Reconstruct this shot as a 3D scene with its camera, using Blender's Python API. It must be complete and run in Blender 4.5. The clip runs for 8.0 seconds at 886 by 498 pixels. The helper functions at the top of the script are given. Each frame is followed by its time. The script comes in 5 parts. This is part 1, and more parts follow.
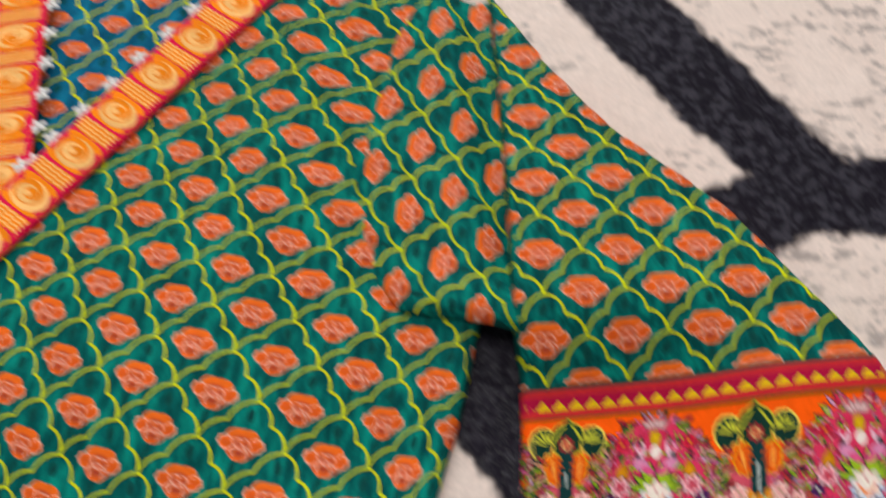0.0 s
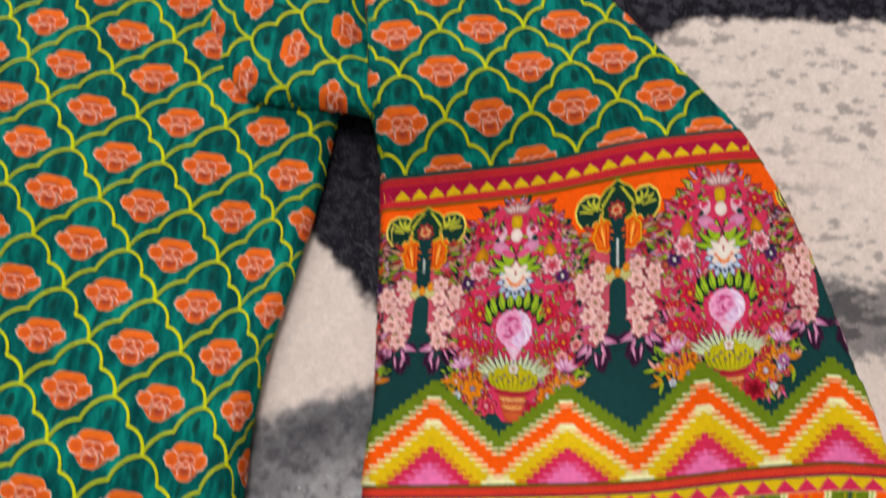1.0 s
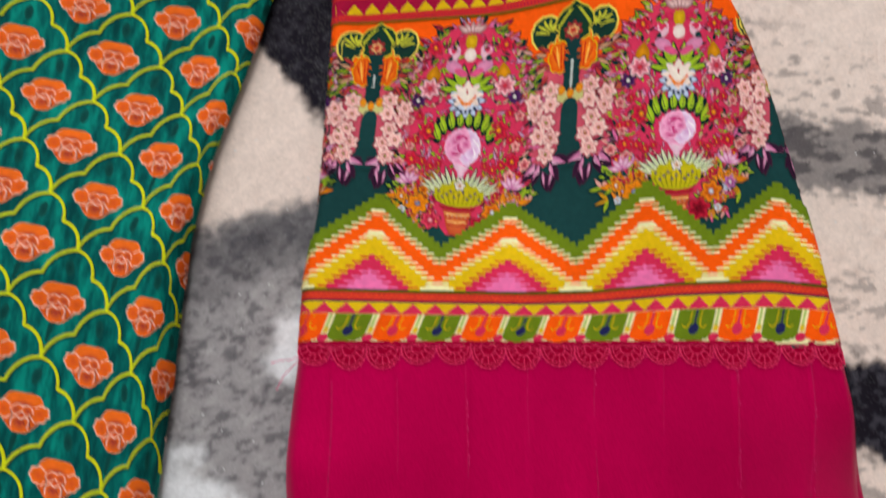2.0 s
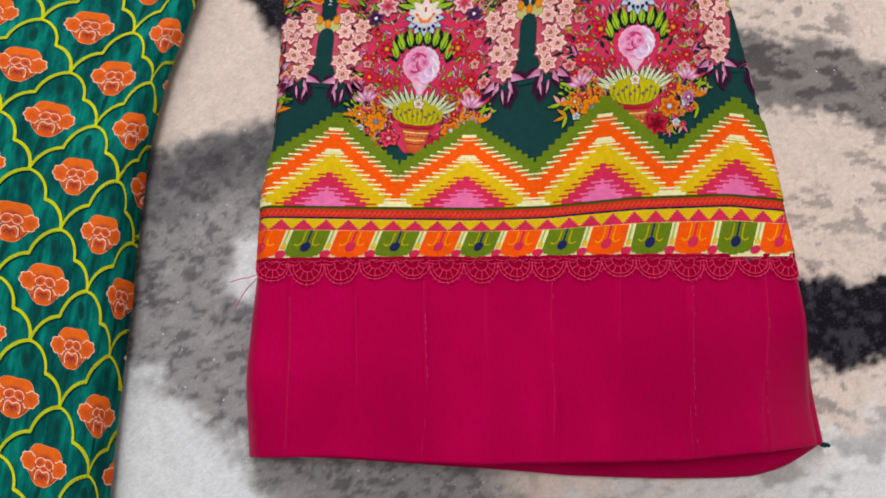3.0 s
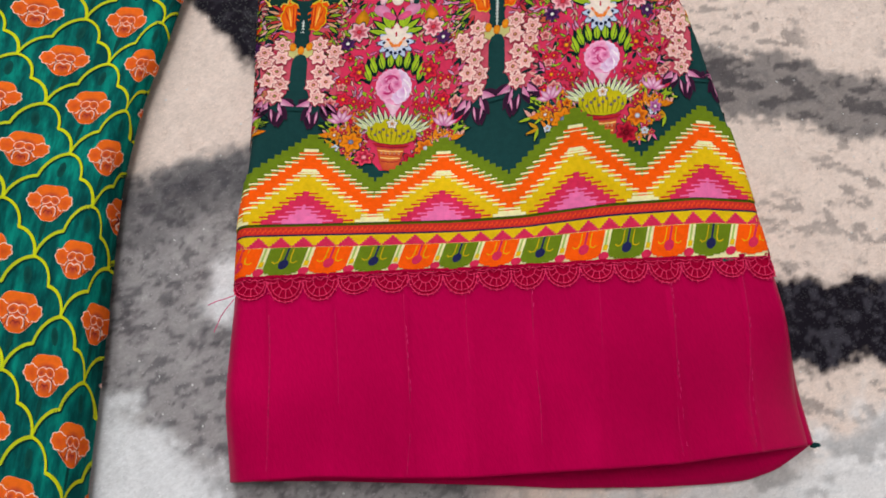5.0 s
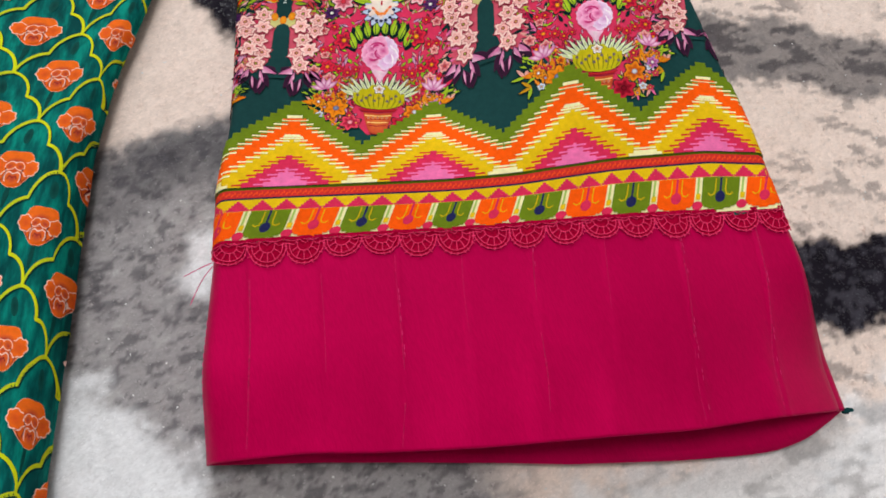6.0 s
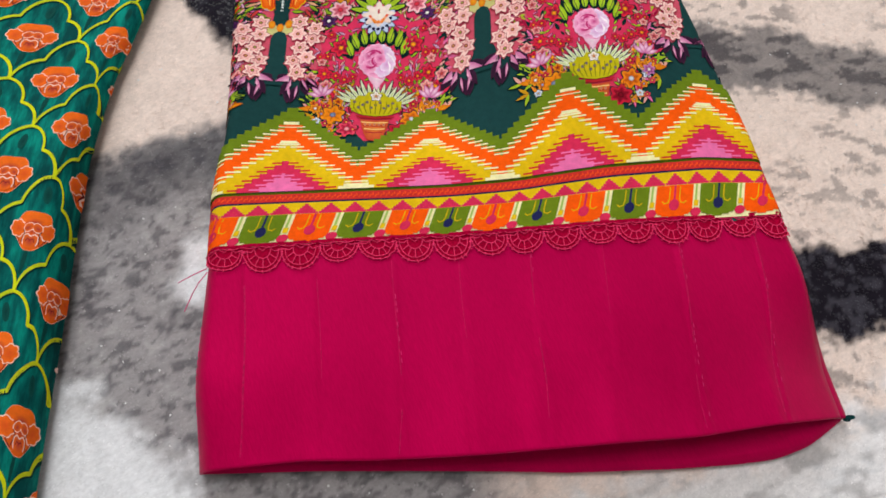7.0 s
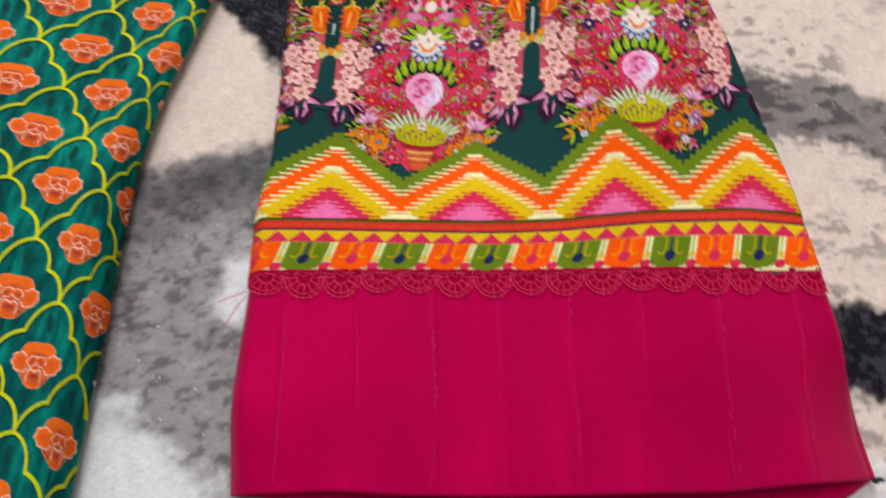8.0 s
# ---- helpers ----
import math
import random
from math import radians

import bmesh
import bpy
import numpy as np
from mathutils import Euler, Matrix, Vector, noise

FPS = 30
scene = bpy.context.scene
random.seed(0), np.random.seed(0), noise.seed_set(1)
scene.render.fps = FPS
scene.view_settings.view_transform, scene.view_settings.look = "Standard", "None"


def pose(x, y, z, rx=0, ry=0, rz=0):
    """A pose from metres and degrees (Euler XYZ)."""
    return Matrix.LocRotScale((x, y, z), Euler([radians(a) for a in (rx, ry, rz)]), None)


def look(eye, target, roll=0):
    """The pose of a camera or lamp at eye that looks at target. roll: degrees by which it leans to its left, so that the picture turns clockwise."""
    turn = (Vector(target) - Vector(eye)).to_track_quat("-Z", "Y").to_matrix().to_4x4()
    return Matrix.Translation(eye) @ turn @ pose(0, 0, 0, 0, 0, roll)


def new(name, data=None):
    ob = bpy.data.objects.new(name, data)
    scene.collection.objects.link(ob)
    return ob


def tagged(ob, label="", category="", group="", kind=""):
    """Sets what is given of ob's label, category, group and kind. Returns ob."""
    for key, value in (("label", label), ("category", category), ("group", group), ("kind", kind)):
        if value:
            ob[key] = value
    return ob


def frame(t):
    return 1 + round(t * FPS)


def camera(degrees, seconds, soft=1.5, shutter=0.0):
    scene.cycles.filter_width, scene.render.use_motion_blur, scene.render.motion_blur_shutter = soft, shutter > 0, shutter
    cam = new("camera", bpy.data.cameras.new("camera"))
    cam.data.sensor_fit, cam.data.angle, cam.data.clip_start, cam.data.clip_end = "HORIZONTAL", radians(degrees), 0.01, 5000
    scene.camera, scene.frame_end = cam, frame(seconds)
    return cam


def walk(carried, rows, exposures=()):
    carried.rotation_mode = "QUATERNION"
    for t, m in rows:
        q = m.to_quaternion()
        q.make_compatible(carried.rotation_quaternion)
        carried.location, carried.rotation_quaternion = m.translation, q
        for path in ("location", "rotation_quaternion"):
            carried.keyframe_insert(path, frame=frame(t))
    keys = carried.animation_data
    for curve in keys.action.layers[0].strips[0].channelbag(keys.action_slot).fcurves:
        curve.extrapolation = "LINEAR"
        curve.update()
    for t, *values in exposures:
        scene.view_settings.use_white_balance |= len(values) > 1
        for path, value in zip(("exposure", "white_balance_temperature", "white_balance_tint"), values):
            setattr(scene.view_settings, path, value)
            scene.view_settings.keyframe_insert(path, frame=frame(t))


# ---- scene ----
cam = camera(61.54, 8.0, soft=1.65, shutter=0.65)
PATH = [
    (0, (0.09523, 0.04525, 0.33225), (0.09878, 0.16764, 0.05837), -4.39),
    (0.5, (0.12623, 0.01765, 0.31168), (0.13773, 0.12022, 0.02999), -2.45),
    (1, (0.13598, -0.00341, 0.29727), (0.14885, 0.08399, 0.01058), 0.21),
    (1.5, (0.14037, -0.02882, 0.29118), (0.15402, 0.04615, 0.00102), 3.48),
    (2, (0.14563, -0.04858, 0.28158), (0.16105, 0.01243, -0.01174), 7.97),
    (2.2, (0.14847, -0.05545, 0.28032), (0.16414, 0.00145, -0.01381), 9.27),
    (3.5, (0.15496, -0.06656, 0.27846), (0.17606, -0.02358, -0.01769), 18.63),
    (4, (0.15521, -0.06379, 0.28033), (0.17743, -0.02091, -0.01575), 19.56),
    (4.5, (0.15504, -0.06985, 0.28261), (0.18029, -0.01638, -0.01150), 16.95),
    (6, (0.14882, -0.11638, 0.24686), (0.18557, -0.01945, -0.03467), 10.03),
    (6.5, (0.14889, -0.12156, 0.24383), (0.18751, -0.01860, -0.03529), 9.73),
    (7, (0.14771, -0.12013, 0.24333), (0.18758, -0.01599, -0.03517), 10.19),
    (7.5, (0.14849, -0.11983, 0.24240), (0.18779, -0.01561, -0.03616), 10.87),
    (8, (0.13899, -0.10801, 0.24808), (0.17508, -0.00319, -0.03069), 11.93),
]
EXPOSURES = [(0.0, -0.14), (4.5, -0.17), (6.0, -0.04), (8.0, -0.05)]
walk(cam, [(t, look(eye, target, roll)) for t, eye, target, roll in PATH], EXPOSURES)

# ---- light: daylight through one large window in the north wall, an added overhead fill, pale room ----
world = bpy.data.worlds.new("sky")
scene.world = world
world.use_nodes = True
sky = world.node_tree.nodes.new("ShaderNodeTexSky")
sky.sky_type, sky.sun_disc, sky.sun_elevation, sky.sun_rotation = "NISHITA", False, radians(40), radians(0)
world.node_tree.links.new(sky.outputs["Color"], world.node_tree.nodes["Background"].inputs["Color"])
world.node_tree.nodes["Background"].inputs["Strength"].default_value = 0.1


def area_lamp(name, eye, target, sx, sy, watts, colour):
    data = bpy.data.lights.new(name, "AREA")
    data.shape, data.size, data.size_y, data.energy, data.color = "RECTANGLE", sx, sy, watts, colour
    ob = new(name, data)
    ob.matrix_world = look(eye, target)
    return ob


area_lamp("window_light", (0.1, 2.26, 1.55), (0.2, 0.0, 0.1), 1.5, 1.2, 39, (0.93, 0.965, 1.0))
# unseen fill lamp without a fixture, added to brighten from above
area_lamp("overhead_fill", (0.0, 0.5, 2.36), (0.0, 0.45, 0.0), 0.9, 0.9, 23, (1.0, 0.985, 0.975))


# ---- materials ----
def material(name):
    m = bpy.data.materials.new(name)
    m.use_nodes = True
    return m, m.node_tree.nodes, m.node_tree.links, m.node_tree.nodes["Principled BSDF"]


def mapped_noise(n, l, scale, stretch=(1, 1, 1), turn=0.0, detail=3.0, rough=0.55):
    co, mp, nz = n.new("ShaderNodeTexCoord"), n.new("ShaderNodeMapping"), n.new("ShaderNodeTexNoise")
    mp.vector_type = "TEXTURE"
    mp.inputs["Scale"].default_value = tuple(1 / v for v in stretch)
    mp.inputs["Rotation"].default_value = (0, 0, radians(turn))
    nz.inputs["Scale"].default_value, nz.inputs["Detail"].default_value, nz.inputs["Roughness"].default_value = scale, detail, rough
    l.new(co.outputs["Object"], mp.inputs["Vector"])
    l.new(mp.outputs["Vector"], nz.inputs["Vector"])
    return nz.outputs["Fac"]


def ramp(n, l, fac, stops):
    r = n.new("ShaderNodeValToRGB")
    while len(r.color_ramp.elements) < len(stops):
        r.color_ramp.elements.new(0.5)
    for e, (at, c) in zip(r.color_ramp.elements, stops):
        e.position, e.color = at, (*c, 1)
    l.new(fac, r.inputs["Fac"])
    return r.outputs["Color"]


def times(n, l, a, b, factor=1.0):
    x = n.new("ShaderNodeMix")
    x.data_type, x.blend_type = "RGBA", "MULTIPLY"
    x.inputs["Factor"].default_value = factor
    l.new(a, x.inputs["A"])
    l.new(b, x.inputs["B"])
    return x.outputs["Result"]


def relief(n, l, bsdf, fac, strength, depth):
    b = n.new("ShaderNodeBump")
    b.inputs["Strength"].default_value, b.inputs["Distance"].default_value = strength, depth
    l.new(fac, b.inputs["Height"])
    l.new(b.outputs["Normal"], bsdf.inputs["Normal"])


def weave(n, l):
    """Fine cross-woven thread texture of cotton lawn, about 0.3 mm a thread."""
    a = mapped_noise(n, l, 900, (3.2, 0.35, 1), 8, 2)
    b = mapped_noise(n, l, 900, (0.35, 3.2, 1), 8, 2)
    m = n.new("ShaderNodeMath")
    m.operation = "ADD"
    l.new(a, m.inputs[0])
    l.new(b, m.inputs[1])
    h = n.new("ShaderNodeMath")
    h.operation = "MULTIPLY"
    h.inputs[1].default_value = 0.5
    l.new(m.outputs[0], h.inputs[0])
    return h.outputs[0]


def cloth_finish(n, l, b, rough=0.8, sheen=0.0, bump=0.25):
    b.inputs["Roughness"].default_value = rough
    b.inputs["Specular IOR Level"].default_value = 0.06
    b.inputs["Sheen Weight"].default_value = sheen
    relief(n, l, b, weave(n, l), bump, 0.0003)


def print_material():
    m, n, l, b = material("printed_cotton")
    at = n.new("ShaderNodeVertexColor")
    at.layer_name = "dye"
    shade = ramp(n, l, mapped_noise(n, l, 420, (1, 1, 1), 0, 4, 0.7), [(0.25, (0.86, 0.86, 0.86)), (0.75, (1.14, 1.14, 1.14))])
    fade = ramp(n, l, mapped_noise(n, l, 45), [(0.3, (0.94, 0.94, 0.94)), (0.7, (1.06, 1.06, 1.06))])
    l.new(times(n, l, times(n, l, at.outputs["Color"], shade), fade), b.inputs["Base Color"])
    cloth_finish(n, l, b)
    return m


def brushed_cotton(name, dark, mid, light, turn):
    """Ground colour of the scallop print: short dry brush strokes in three tones."""
    m, n, l, b = material(name)
    strokes = mapped_noise(n, l, 230, (1.0, 0.24, 1), turn, 4.0, 0.62)
    patch = ramp(n, l, mapped_noise(n, l, 70, (1, 0.8, 1), turn, 2), [(0.35, (0.8, 0.83, 0.85)), (0.62, (1.08, 1.07, 1.06))])
    col = ramp(n, l, strokes, [(0.38, dark), (0.5, mid), (0.64, light)])
    l.new(times(n, l, col, patch), b.inputs["Base Color"])
    cloth_finish(n, l, b)
    return m


PRINT = print_material()
TEAL = brushed_cotton("teal_brushed_cotton", (0.001, 0.062, 0.06), (0.001, 0.122, 0.106), (0.002, 0.25, 0.192), -12)
TEAL_SLEEVE = brushed_cotton("teal_sleeve_cotton", (0.001, 0.06, 0.057), (0.001, 0.118, 0.103), (0.002, 0.235, 0.185), 2)
BLUE_TEAL = brushed_cotton("blue_teal_cotton", (0.003, 0.07, 0.135), (0.004, 0.12, 0.22), (0.006, 0.19, 0.31), -30)


def pink_material():
    m, n, l, b = material("magenta_cotton")
    tone = ramp(n, l, mapped_noise(n, l, 26, (1, 0.4, 1), 8, 3), [(0.3, (0.385, 0.0004, 0.051)), (0.7, (0.49, 0.0006, 0.066))])
    thread = ramp(n, l, mapped_noise(n, l, 1100, (2.5, 0.3, 1), 8, 2), [(0.3, (0.9, 0.9, 0.9)), (0.7, (1.08, 1.1, 1.1))])
    l.new(times(n, l, tone, thread), b.inputs["Base Color"])
    cloth_finish(n, l, b, 0.45, 0.0, 0.07)
    b.inputs["Specular IOR Level"].default_value = 0.4
    b.inputs["Specular Tint"].default_value = (1.0, 0.008, 0.16, 1)
    return m


PINK = pink_material()


def plain_material(name, colour, rough=0.7, spread=0.12, scale=300):
    m, n, l, b = material(name)
    lo, hi = tuple(c * (1 - spread) for c in colour), tuple(min(1, c * (1 + spread)) for c in colour)
    f = mapped_noise(n, l, scale)
    l.new(ramp(n, l, f, [(0.3, lo), (0.7, hi)]), b.inputs["Base Color"])
    b.inputs["Roughness"].default_value = rough
    b.inputs["Specular IOR Level"].default_value = 0.12
    relief(n, l, b, f, 0.2, 0.0005)
    return m


LACE = plain_material("crimson_lace_thread", (0.86, 0.04, 0.15), 0.5, 0.25, 1500)
NET = plain_material("crimson_lace_net", (0.36, 0.0005, 0.03), 0.8, 0.25, 1200)
for m in (LACE, NET):
    m.node_tree.nodes["Principled BSDF"].inputs["Specular IOR Level"].default_value = 0.03
# light caught along the tuck ridges, put into a paler magenta
TUCK_LIGHT = plain_material("magenta_tuck_light", (0.47, 0.003, 0.075), 0.6, 0.3, 900)
SEAM_THREAD = plain_material("magenta_seam_thread", (0.7, 0.04, 0.2), 0.5, 0.2, 1500)
STITCH = plain_material("pink_stitch_thread", (0.78, 0.06, 0.24), 0.5, 0.2, 1500)
WHITE_TRIM = plain_material("white_cotton_trim", (0.75, 0.73, 0.7), 0.8, 0.1, 900)
GREEN_THREAD = plain_material("dark_green_thread", (0.006, 0.06, 0.06), 0.7)
PLASTER = plain_material("white_wall_paint", (0.72, 0.71, 0.69), 0.9, 0.03, 8)
FLOOR = plain_material("grey_floor_tile", (0.35, 0.33, 0.31), 0.5, 0.1, 6)
FRAME = plain_material("white_window_paint", (0.78, 0.78, 0.77), 0.4, 0.03, 20)


def rug_material(name, contrast):
    m, n, l, b = material(name)
    at = n.new("ShaderNodeVertexColor")
    at.layer_name = "dye"
    fibre = ramp(n, l, mapped_noise(n, l, 620, (0.8, 1.3, 1), 15, 3, 0.7), [(0.3, (1 - contrast,) * 3), (0.72, (1 + 0.6 * contrast,) * 3)])
    l.new(times(n, l, at.outputs["Color"], fibre), b.inputs["Base Color"])
    b.inputs["Roughness"].default_value = 0.85
    b.inputs["Specular IOR Level"].default_value = 0.1
    relief(n, l, b, mapped_noise(n, l, 420, (1, 1, 1), 0, 4, 0.7), 0.08, 0.0008)
    return m


RUG = rug_material("rug_backing_pile", 0.14)
PILE = rug_material("rug_pile_yarn", 0.05)
PILE.node_tree.nodes["Principled BSDF"].inputs["Roughness"].default_value = 0.42
PILE.node_tree.nodes["Principled BSDF"].inputs["Specular IOR Level"].default_value = 0.35


# ---- mesh helpers ----
def mesh_object(name, verts, faces, mat, parent=None, label="", dye=None, smooth=True):
    me = bpy.data.meshes.new(name)
    verts = np.asarray(verts, np.float32)
    faces = [np.asarray(f, np.int32) for f in (faces if isinstance(faces, list) else [faces])]
    loops = np.concatenate([f.ravel() for f in faces])
    sizes = np.concatenate([np.full(len(f), f.shape[1], np.int32) for f in faces])
    me.vertices.add(len(verts))
    me.vertices.foreach_set("co", verts.ravel())
    me.loops.add(len(loops))
    me.loops.foreach_set("vertex_index", loops)
    me.polygons.add(len(sizes))
    me.polygons.foreach_set("loop_start", np.r_[0, np.cumsum(sizes)[:-1]].astype(np.int32))
    me.update(calc_edges=True)
    me.validate()
    me.polygons.foreach_set("use_smooth", np.full(len(me.polygons), smooth))
    if dye is not None:
        at = me.attributes.new("dye", "FLOAT_COLOR", "POINT")
        at.data.foreach_set("color", np.c_[dye, np.ones(len(dye))].astype(np.float32).ravel())
    me.materials.append(mat)
    ob = new(name, me)
    ob.parent = parent
    if label:
        tagged(ob, label)
    return ob


def part(name, bm, mat, parent=None, label=""):
    me = bpy.data.meshes.new(name)
    bm.to_mesh(me)
    bm.free()
    me.materials.append(mat)
    ob = new(name, me)
    ob.parent = parent
    if label:
        tagged(ob, label)
    return ob


def box(name, lo, hi, mat, parent=None, bevel=0.0):
    bm = bmesh.new()
    bmesh.ops.create_cube(bm, size=1, matrix=Matrix.Translation([(a + b) / 2 for a, b in zip(lo, hi)]) @ Matrix.Diagonal([b - a for a, b in zip(lo, hi)] + [1]))
    if bevel:
        bmesh.ops.bevel(bm, geom=bm.edges[:], offset=bevel, segments=2, affect="EDGES")
    return part(name, bm, mat, parent)


def thing(name, label, category, group="", at=(0, 0, 0)):
    ob = new(name)
    ob.location = at
    return tagged(ob, label, category, group)


def smooth01(x):
    x = np.clip(x, 0, 1)
    return x * x * (3 - 2 * x)


def lattice_hash(i, j, seed):
    h = np.sin(i * 127.1 + j * 311.7 + seed * 74.7) * 43758.5453
    return h - np.floor(h)


def value_noise(x, y, scale, seed=0, octaves=3, gain=0.5):
    total, amp, norm = 0.0, 1.0, 0.0
    for o in range(octaves):
        u, v = x * scale * 2**o, y * scale * 2**o
        i, j = np.floor(u), np.floor(v)
        a, b = smooth01(u - i), smooth01(v - j)
        n = [lattice_hash(i + dx, j + dy, seed + o) for dy in (0, 1) for dx in (0, 1)]
        total = total + amp * ((n[0] * (1 - a) + n[1] * a) * (1 - b) + (n[2] * (1 - a) + n[3] * a) * b)
        norm, amp = norm + amp, amp * gain
    return total / norm


def srgb(*c):
    return np.array([v / 255 / 12.92 if v <= 10 else ((v / 255 + 0.055) / 1.055) ** 2.4 for v in c])


def flowing(knots):
    """A smooth curve through pairs of (at, value)."""
    xs, ys = np.array(sorted(knots)).T
    fine = np.linspace(xs[0], xs[-1], 400)
    v = np.interp(fine, xs, ys)
    pad = np.r_[np.full(20, v[0]) + (v[0] - v[20:0:-1]), v, np.full(20, v[-1]) + (v[-1] - v[-2:-22:-1])]
    v = np.convolve(pad, np.hanning(23) / np.hanning(23).sum(), "same")[20:-20]
    return lambda t: np.interp(t, fine, v)


# ---- room shell ----
box("floor", (-1.9, -1.9, -0.07), (2.3, 2.3, -0.012), FLOOR)
box("wall_south", (-1.9, -2.0, -0.012), (2.3, -1.9, 2.5), PLASTER)
box("wall_west", (-2.0, -2.0, -0.012), (-1.9, 2.4, 2.5), PLASTER)
box("wall_east", (2.3, -2.0, -0.012), (2.4, 2.4, 2.5), PLASTER)
north = new("wall_north")
for lo, hi in (((-1.9, 2.3, -0.012), (-0.7, 2.4, 2.5)), ((0.9, 2.3, -0.012), (2.3, 2.4, 2.5)), ((-0.7, 2.3, -0.012), (0.9, 2.4, 0.9)), ((-0.7, 2.3, 2.2), (0.9, 2.4, 2.5))):
    box("wall_panel", lo, hi, PLASTER, north)
box("ceiling", (-2.0, -2.0, 2.5), (2.4, 2.4, 2.6), PLASTER)
window = new("window_1")
for lo, hi in (((-0.7, 2.32, 0.9), (-0.64, 2.38, 2.2)), ((0.84, 2.32, 0.9), (0.9, 2.38, 2.2)), ((-0.64, 2.32, 0.9), (0.84, 2.38, 0.96)), ((-0.64, 2.32, 2.14), (0.84, 2.38, 2.2)), ((0.07, 2.33, 0.96), (0.13, 2.37, 2.14))):
    box("window_frame", lo, hi, FRAME, window, 0.006)
for ob in list(scene.objects):
    if ob.parent is None and ob.type in {"MESH", "EMPTY"}:
        tagged(ob, kind="structure")
tagged(scene.objects["floor"], "plain grey floor under the rug", "floor")
for s in ("south", "north", "east", "west"):
    tagged(scene.objects["wall_" + s], "plain white painted room wall", "wall")
tagged(scene.objects["ceiling"], "plain white painted ceiling", "ceiling")
tagged(window, "white framed window letting in daylight", "window")


# ---- rug ----
def along(x, y, ax, ay, bx, by):
    """Distance from a segment."""
    dx, dy = bx - ax, by - ay
    t = np.clip(((x - ax) * dx + (y - ay) * dy) / (dx * dx + dy * dy), 0, 1)
    return np.hypot(x - ax - t * dx, y - ay - t * dy)


CREAM, CHARCOAL, GREY, PALE = srgb(236, 217, 206), srgb(26, 22, 31), srgb(150, 148, 151), srgb(236, 237, 240)


def rug_colour(x, y):
    wob = 0.010 * (value_noise(x, y, 30, 3, 3) - 0.5)
    wob2 = 0.014 * (value_noise(x, y, 110, 5, 3, 0.6) - 0.5)
    fine = value_noise(x, y, 480, 9, 2)
    jag = wob + wob2 + 0.004 * (fine - 0.5)
    col = np.ones((len(x), 3)) * CREAM

    def lay(mask, c):
        nonlocal col
        m = np.clip(mask, 0, 1)[:, None]
        col = col * (1 - m) + m * c

    # faint grey dashes running across the cream ground
    dash = value_noise(x * 0.75 + y * 0.06, y * 1.6 + x * 0.3, 215, 21, 3, 0.55)
    zone = smooth01((value_noise(x, y, 22, 27, 2) - 0.3) / 0.2)
    lay(0.66 * smooth01((dash - 0.575) / 0.1) * zone * smooth01((x - 0.12) / 0.04), srgb(142, 132, 129))
    # grey lozenge field under the sleeve's lower half
    u = y - 0.0455 + 0.35 * np.abs(x - 0.105)
    left = smooth01((-(u + jag)) / 0.012) * smooth01((0.2 - x) / 0.03) * smooth01((y + 0.32) / 0.06) * smooth01((x + 0.2) / 0.06)
    lay(0.92 * left, GREY)
    lay(left * 0.6 * smooth01((value_noise(x * 0.7, y * 1.2, 110, 31, 4, 0.8) - 0.55) / 0.12), srgb(82, 79, 85))
    lay(left * 0.7 * smooth01((value_noise(x * 0.75, y * 1.3, 300, 33, 3, 0.75) - 0.5) / 0.16), srgb(88, 85, 90))
    lay(left * 0.5 * smooth01((value_noise(x, y * 1.2, 110, 35, 4, 0.75) - 0.54) / 0.14), srgb(180, 177, 177))
    lay(0.92 * left * smooth01((y + 0.004 + 1.8 * jag) / 0.02) * (0.5 + 0.5 * value_noise(x, y, 110, 37, 3, 0.6)), srgb(66, 63, 68))
    # pale streaks that cross the grey
    lay(0.95 * smooth01((0.0115 - along(x, y, 0.103, -0.016, 0.098, -0.027) - 0.6 * jag) / 0.008), PALE)
    corner = -0.751 * (x - 0.054) - 0.661 * (y + 0.0529)
    lay(0.93 * smooth01((corner - 1.2 * jag) / 0.012 + 0.5) * smooth01((y + 0.3) / 0.08) * smooth01((0.11 + corner) / 0.03), PALE)
    low = smooth01((-0.114 + 0.13 * np.clip(x - 0.2, 0, 0.15) - y + 1.6 * jag) / 0.02) * smooth01((x - 0.10) / 0.06) * smooth01((y + 0.3) / 0.06)
    lay(0.8 * low, PALE)
    lay(low * 0.5 * smooth01((value_noise(x * 0.7, y * 1.3, 95, 41, 3, 0.65) - 0.52) / 0.12), srgb(140, 136, 136))
    # grey and charcoal bands
    lay(0.85 * smooth01((0.0178 - along(x, y, 0.24, 0.058, 0.48, -0.02) - jag) / 0.006), srgb(122, 117, 117))
    lay(0.75 * smooth01((0.0165 - along(x, y, 0.24, 0.058, 0.48, -0.02) - jag) / 0.006) * smooth01((value_noise(x * 0.7 + 0.3 * y, y * 1.5, 170, 45, 3, 0.65) - 0.48) / 0.1), srgb(74, 70, 74))
    lay(smooth01((0.0195 - along(x, y, 0.22, -0.046, 0.50, -0.108) - jag) / 0.006), CHARCOAL)
    for seg, w in (((0.090, 0.175, 0.178, 0.024), 0.034), ((0.165, 0.42, 0.285, 0.215), 0.027), ((0.285, 0.208, 0.06, 0.118), 0.026), ((0.285, 0.205, 0.52, 0.165), 0.025)):
        lay(smooth01((w - along(x, y, *seg) - 0.6 * jag) / 0.005), CHARCOAL)
    dark = (col.mean(1) < 0.1)[:, None]
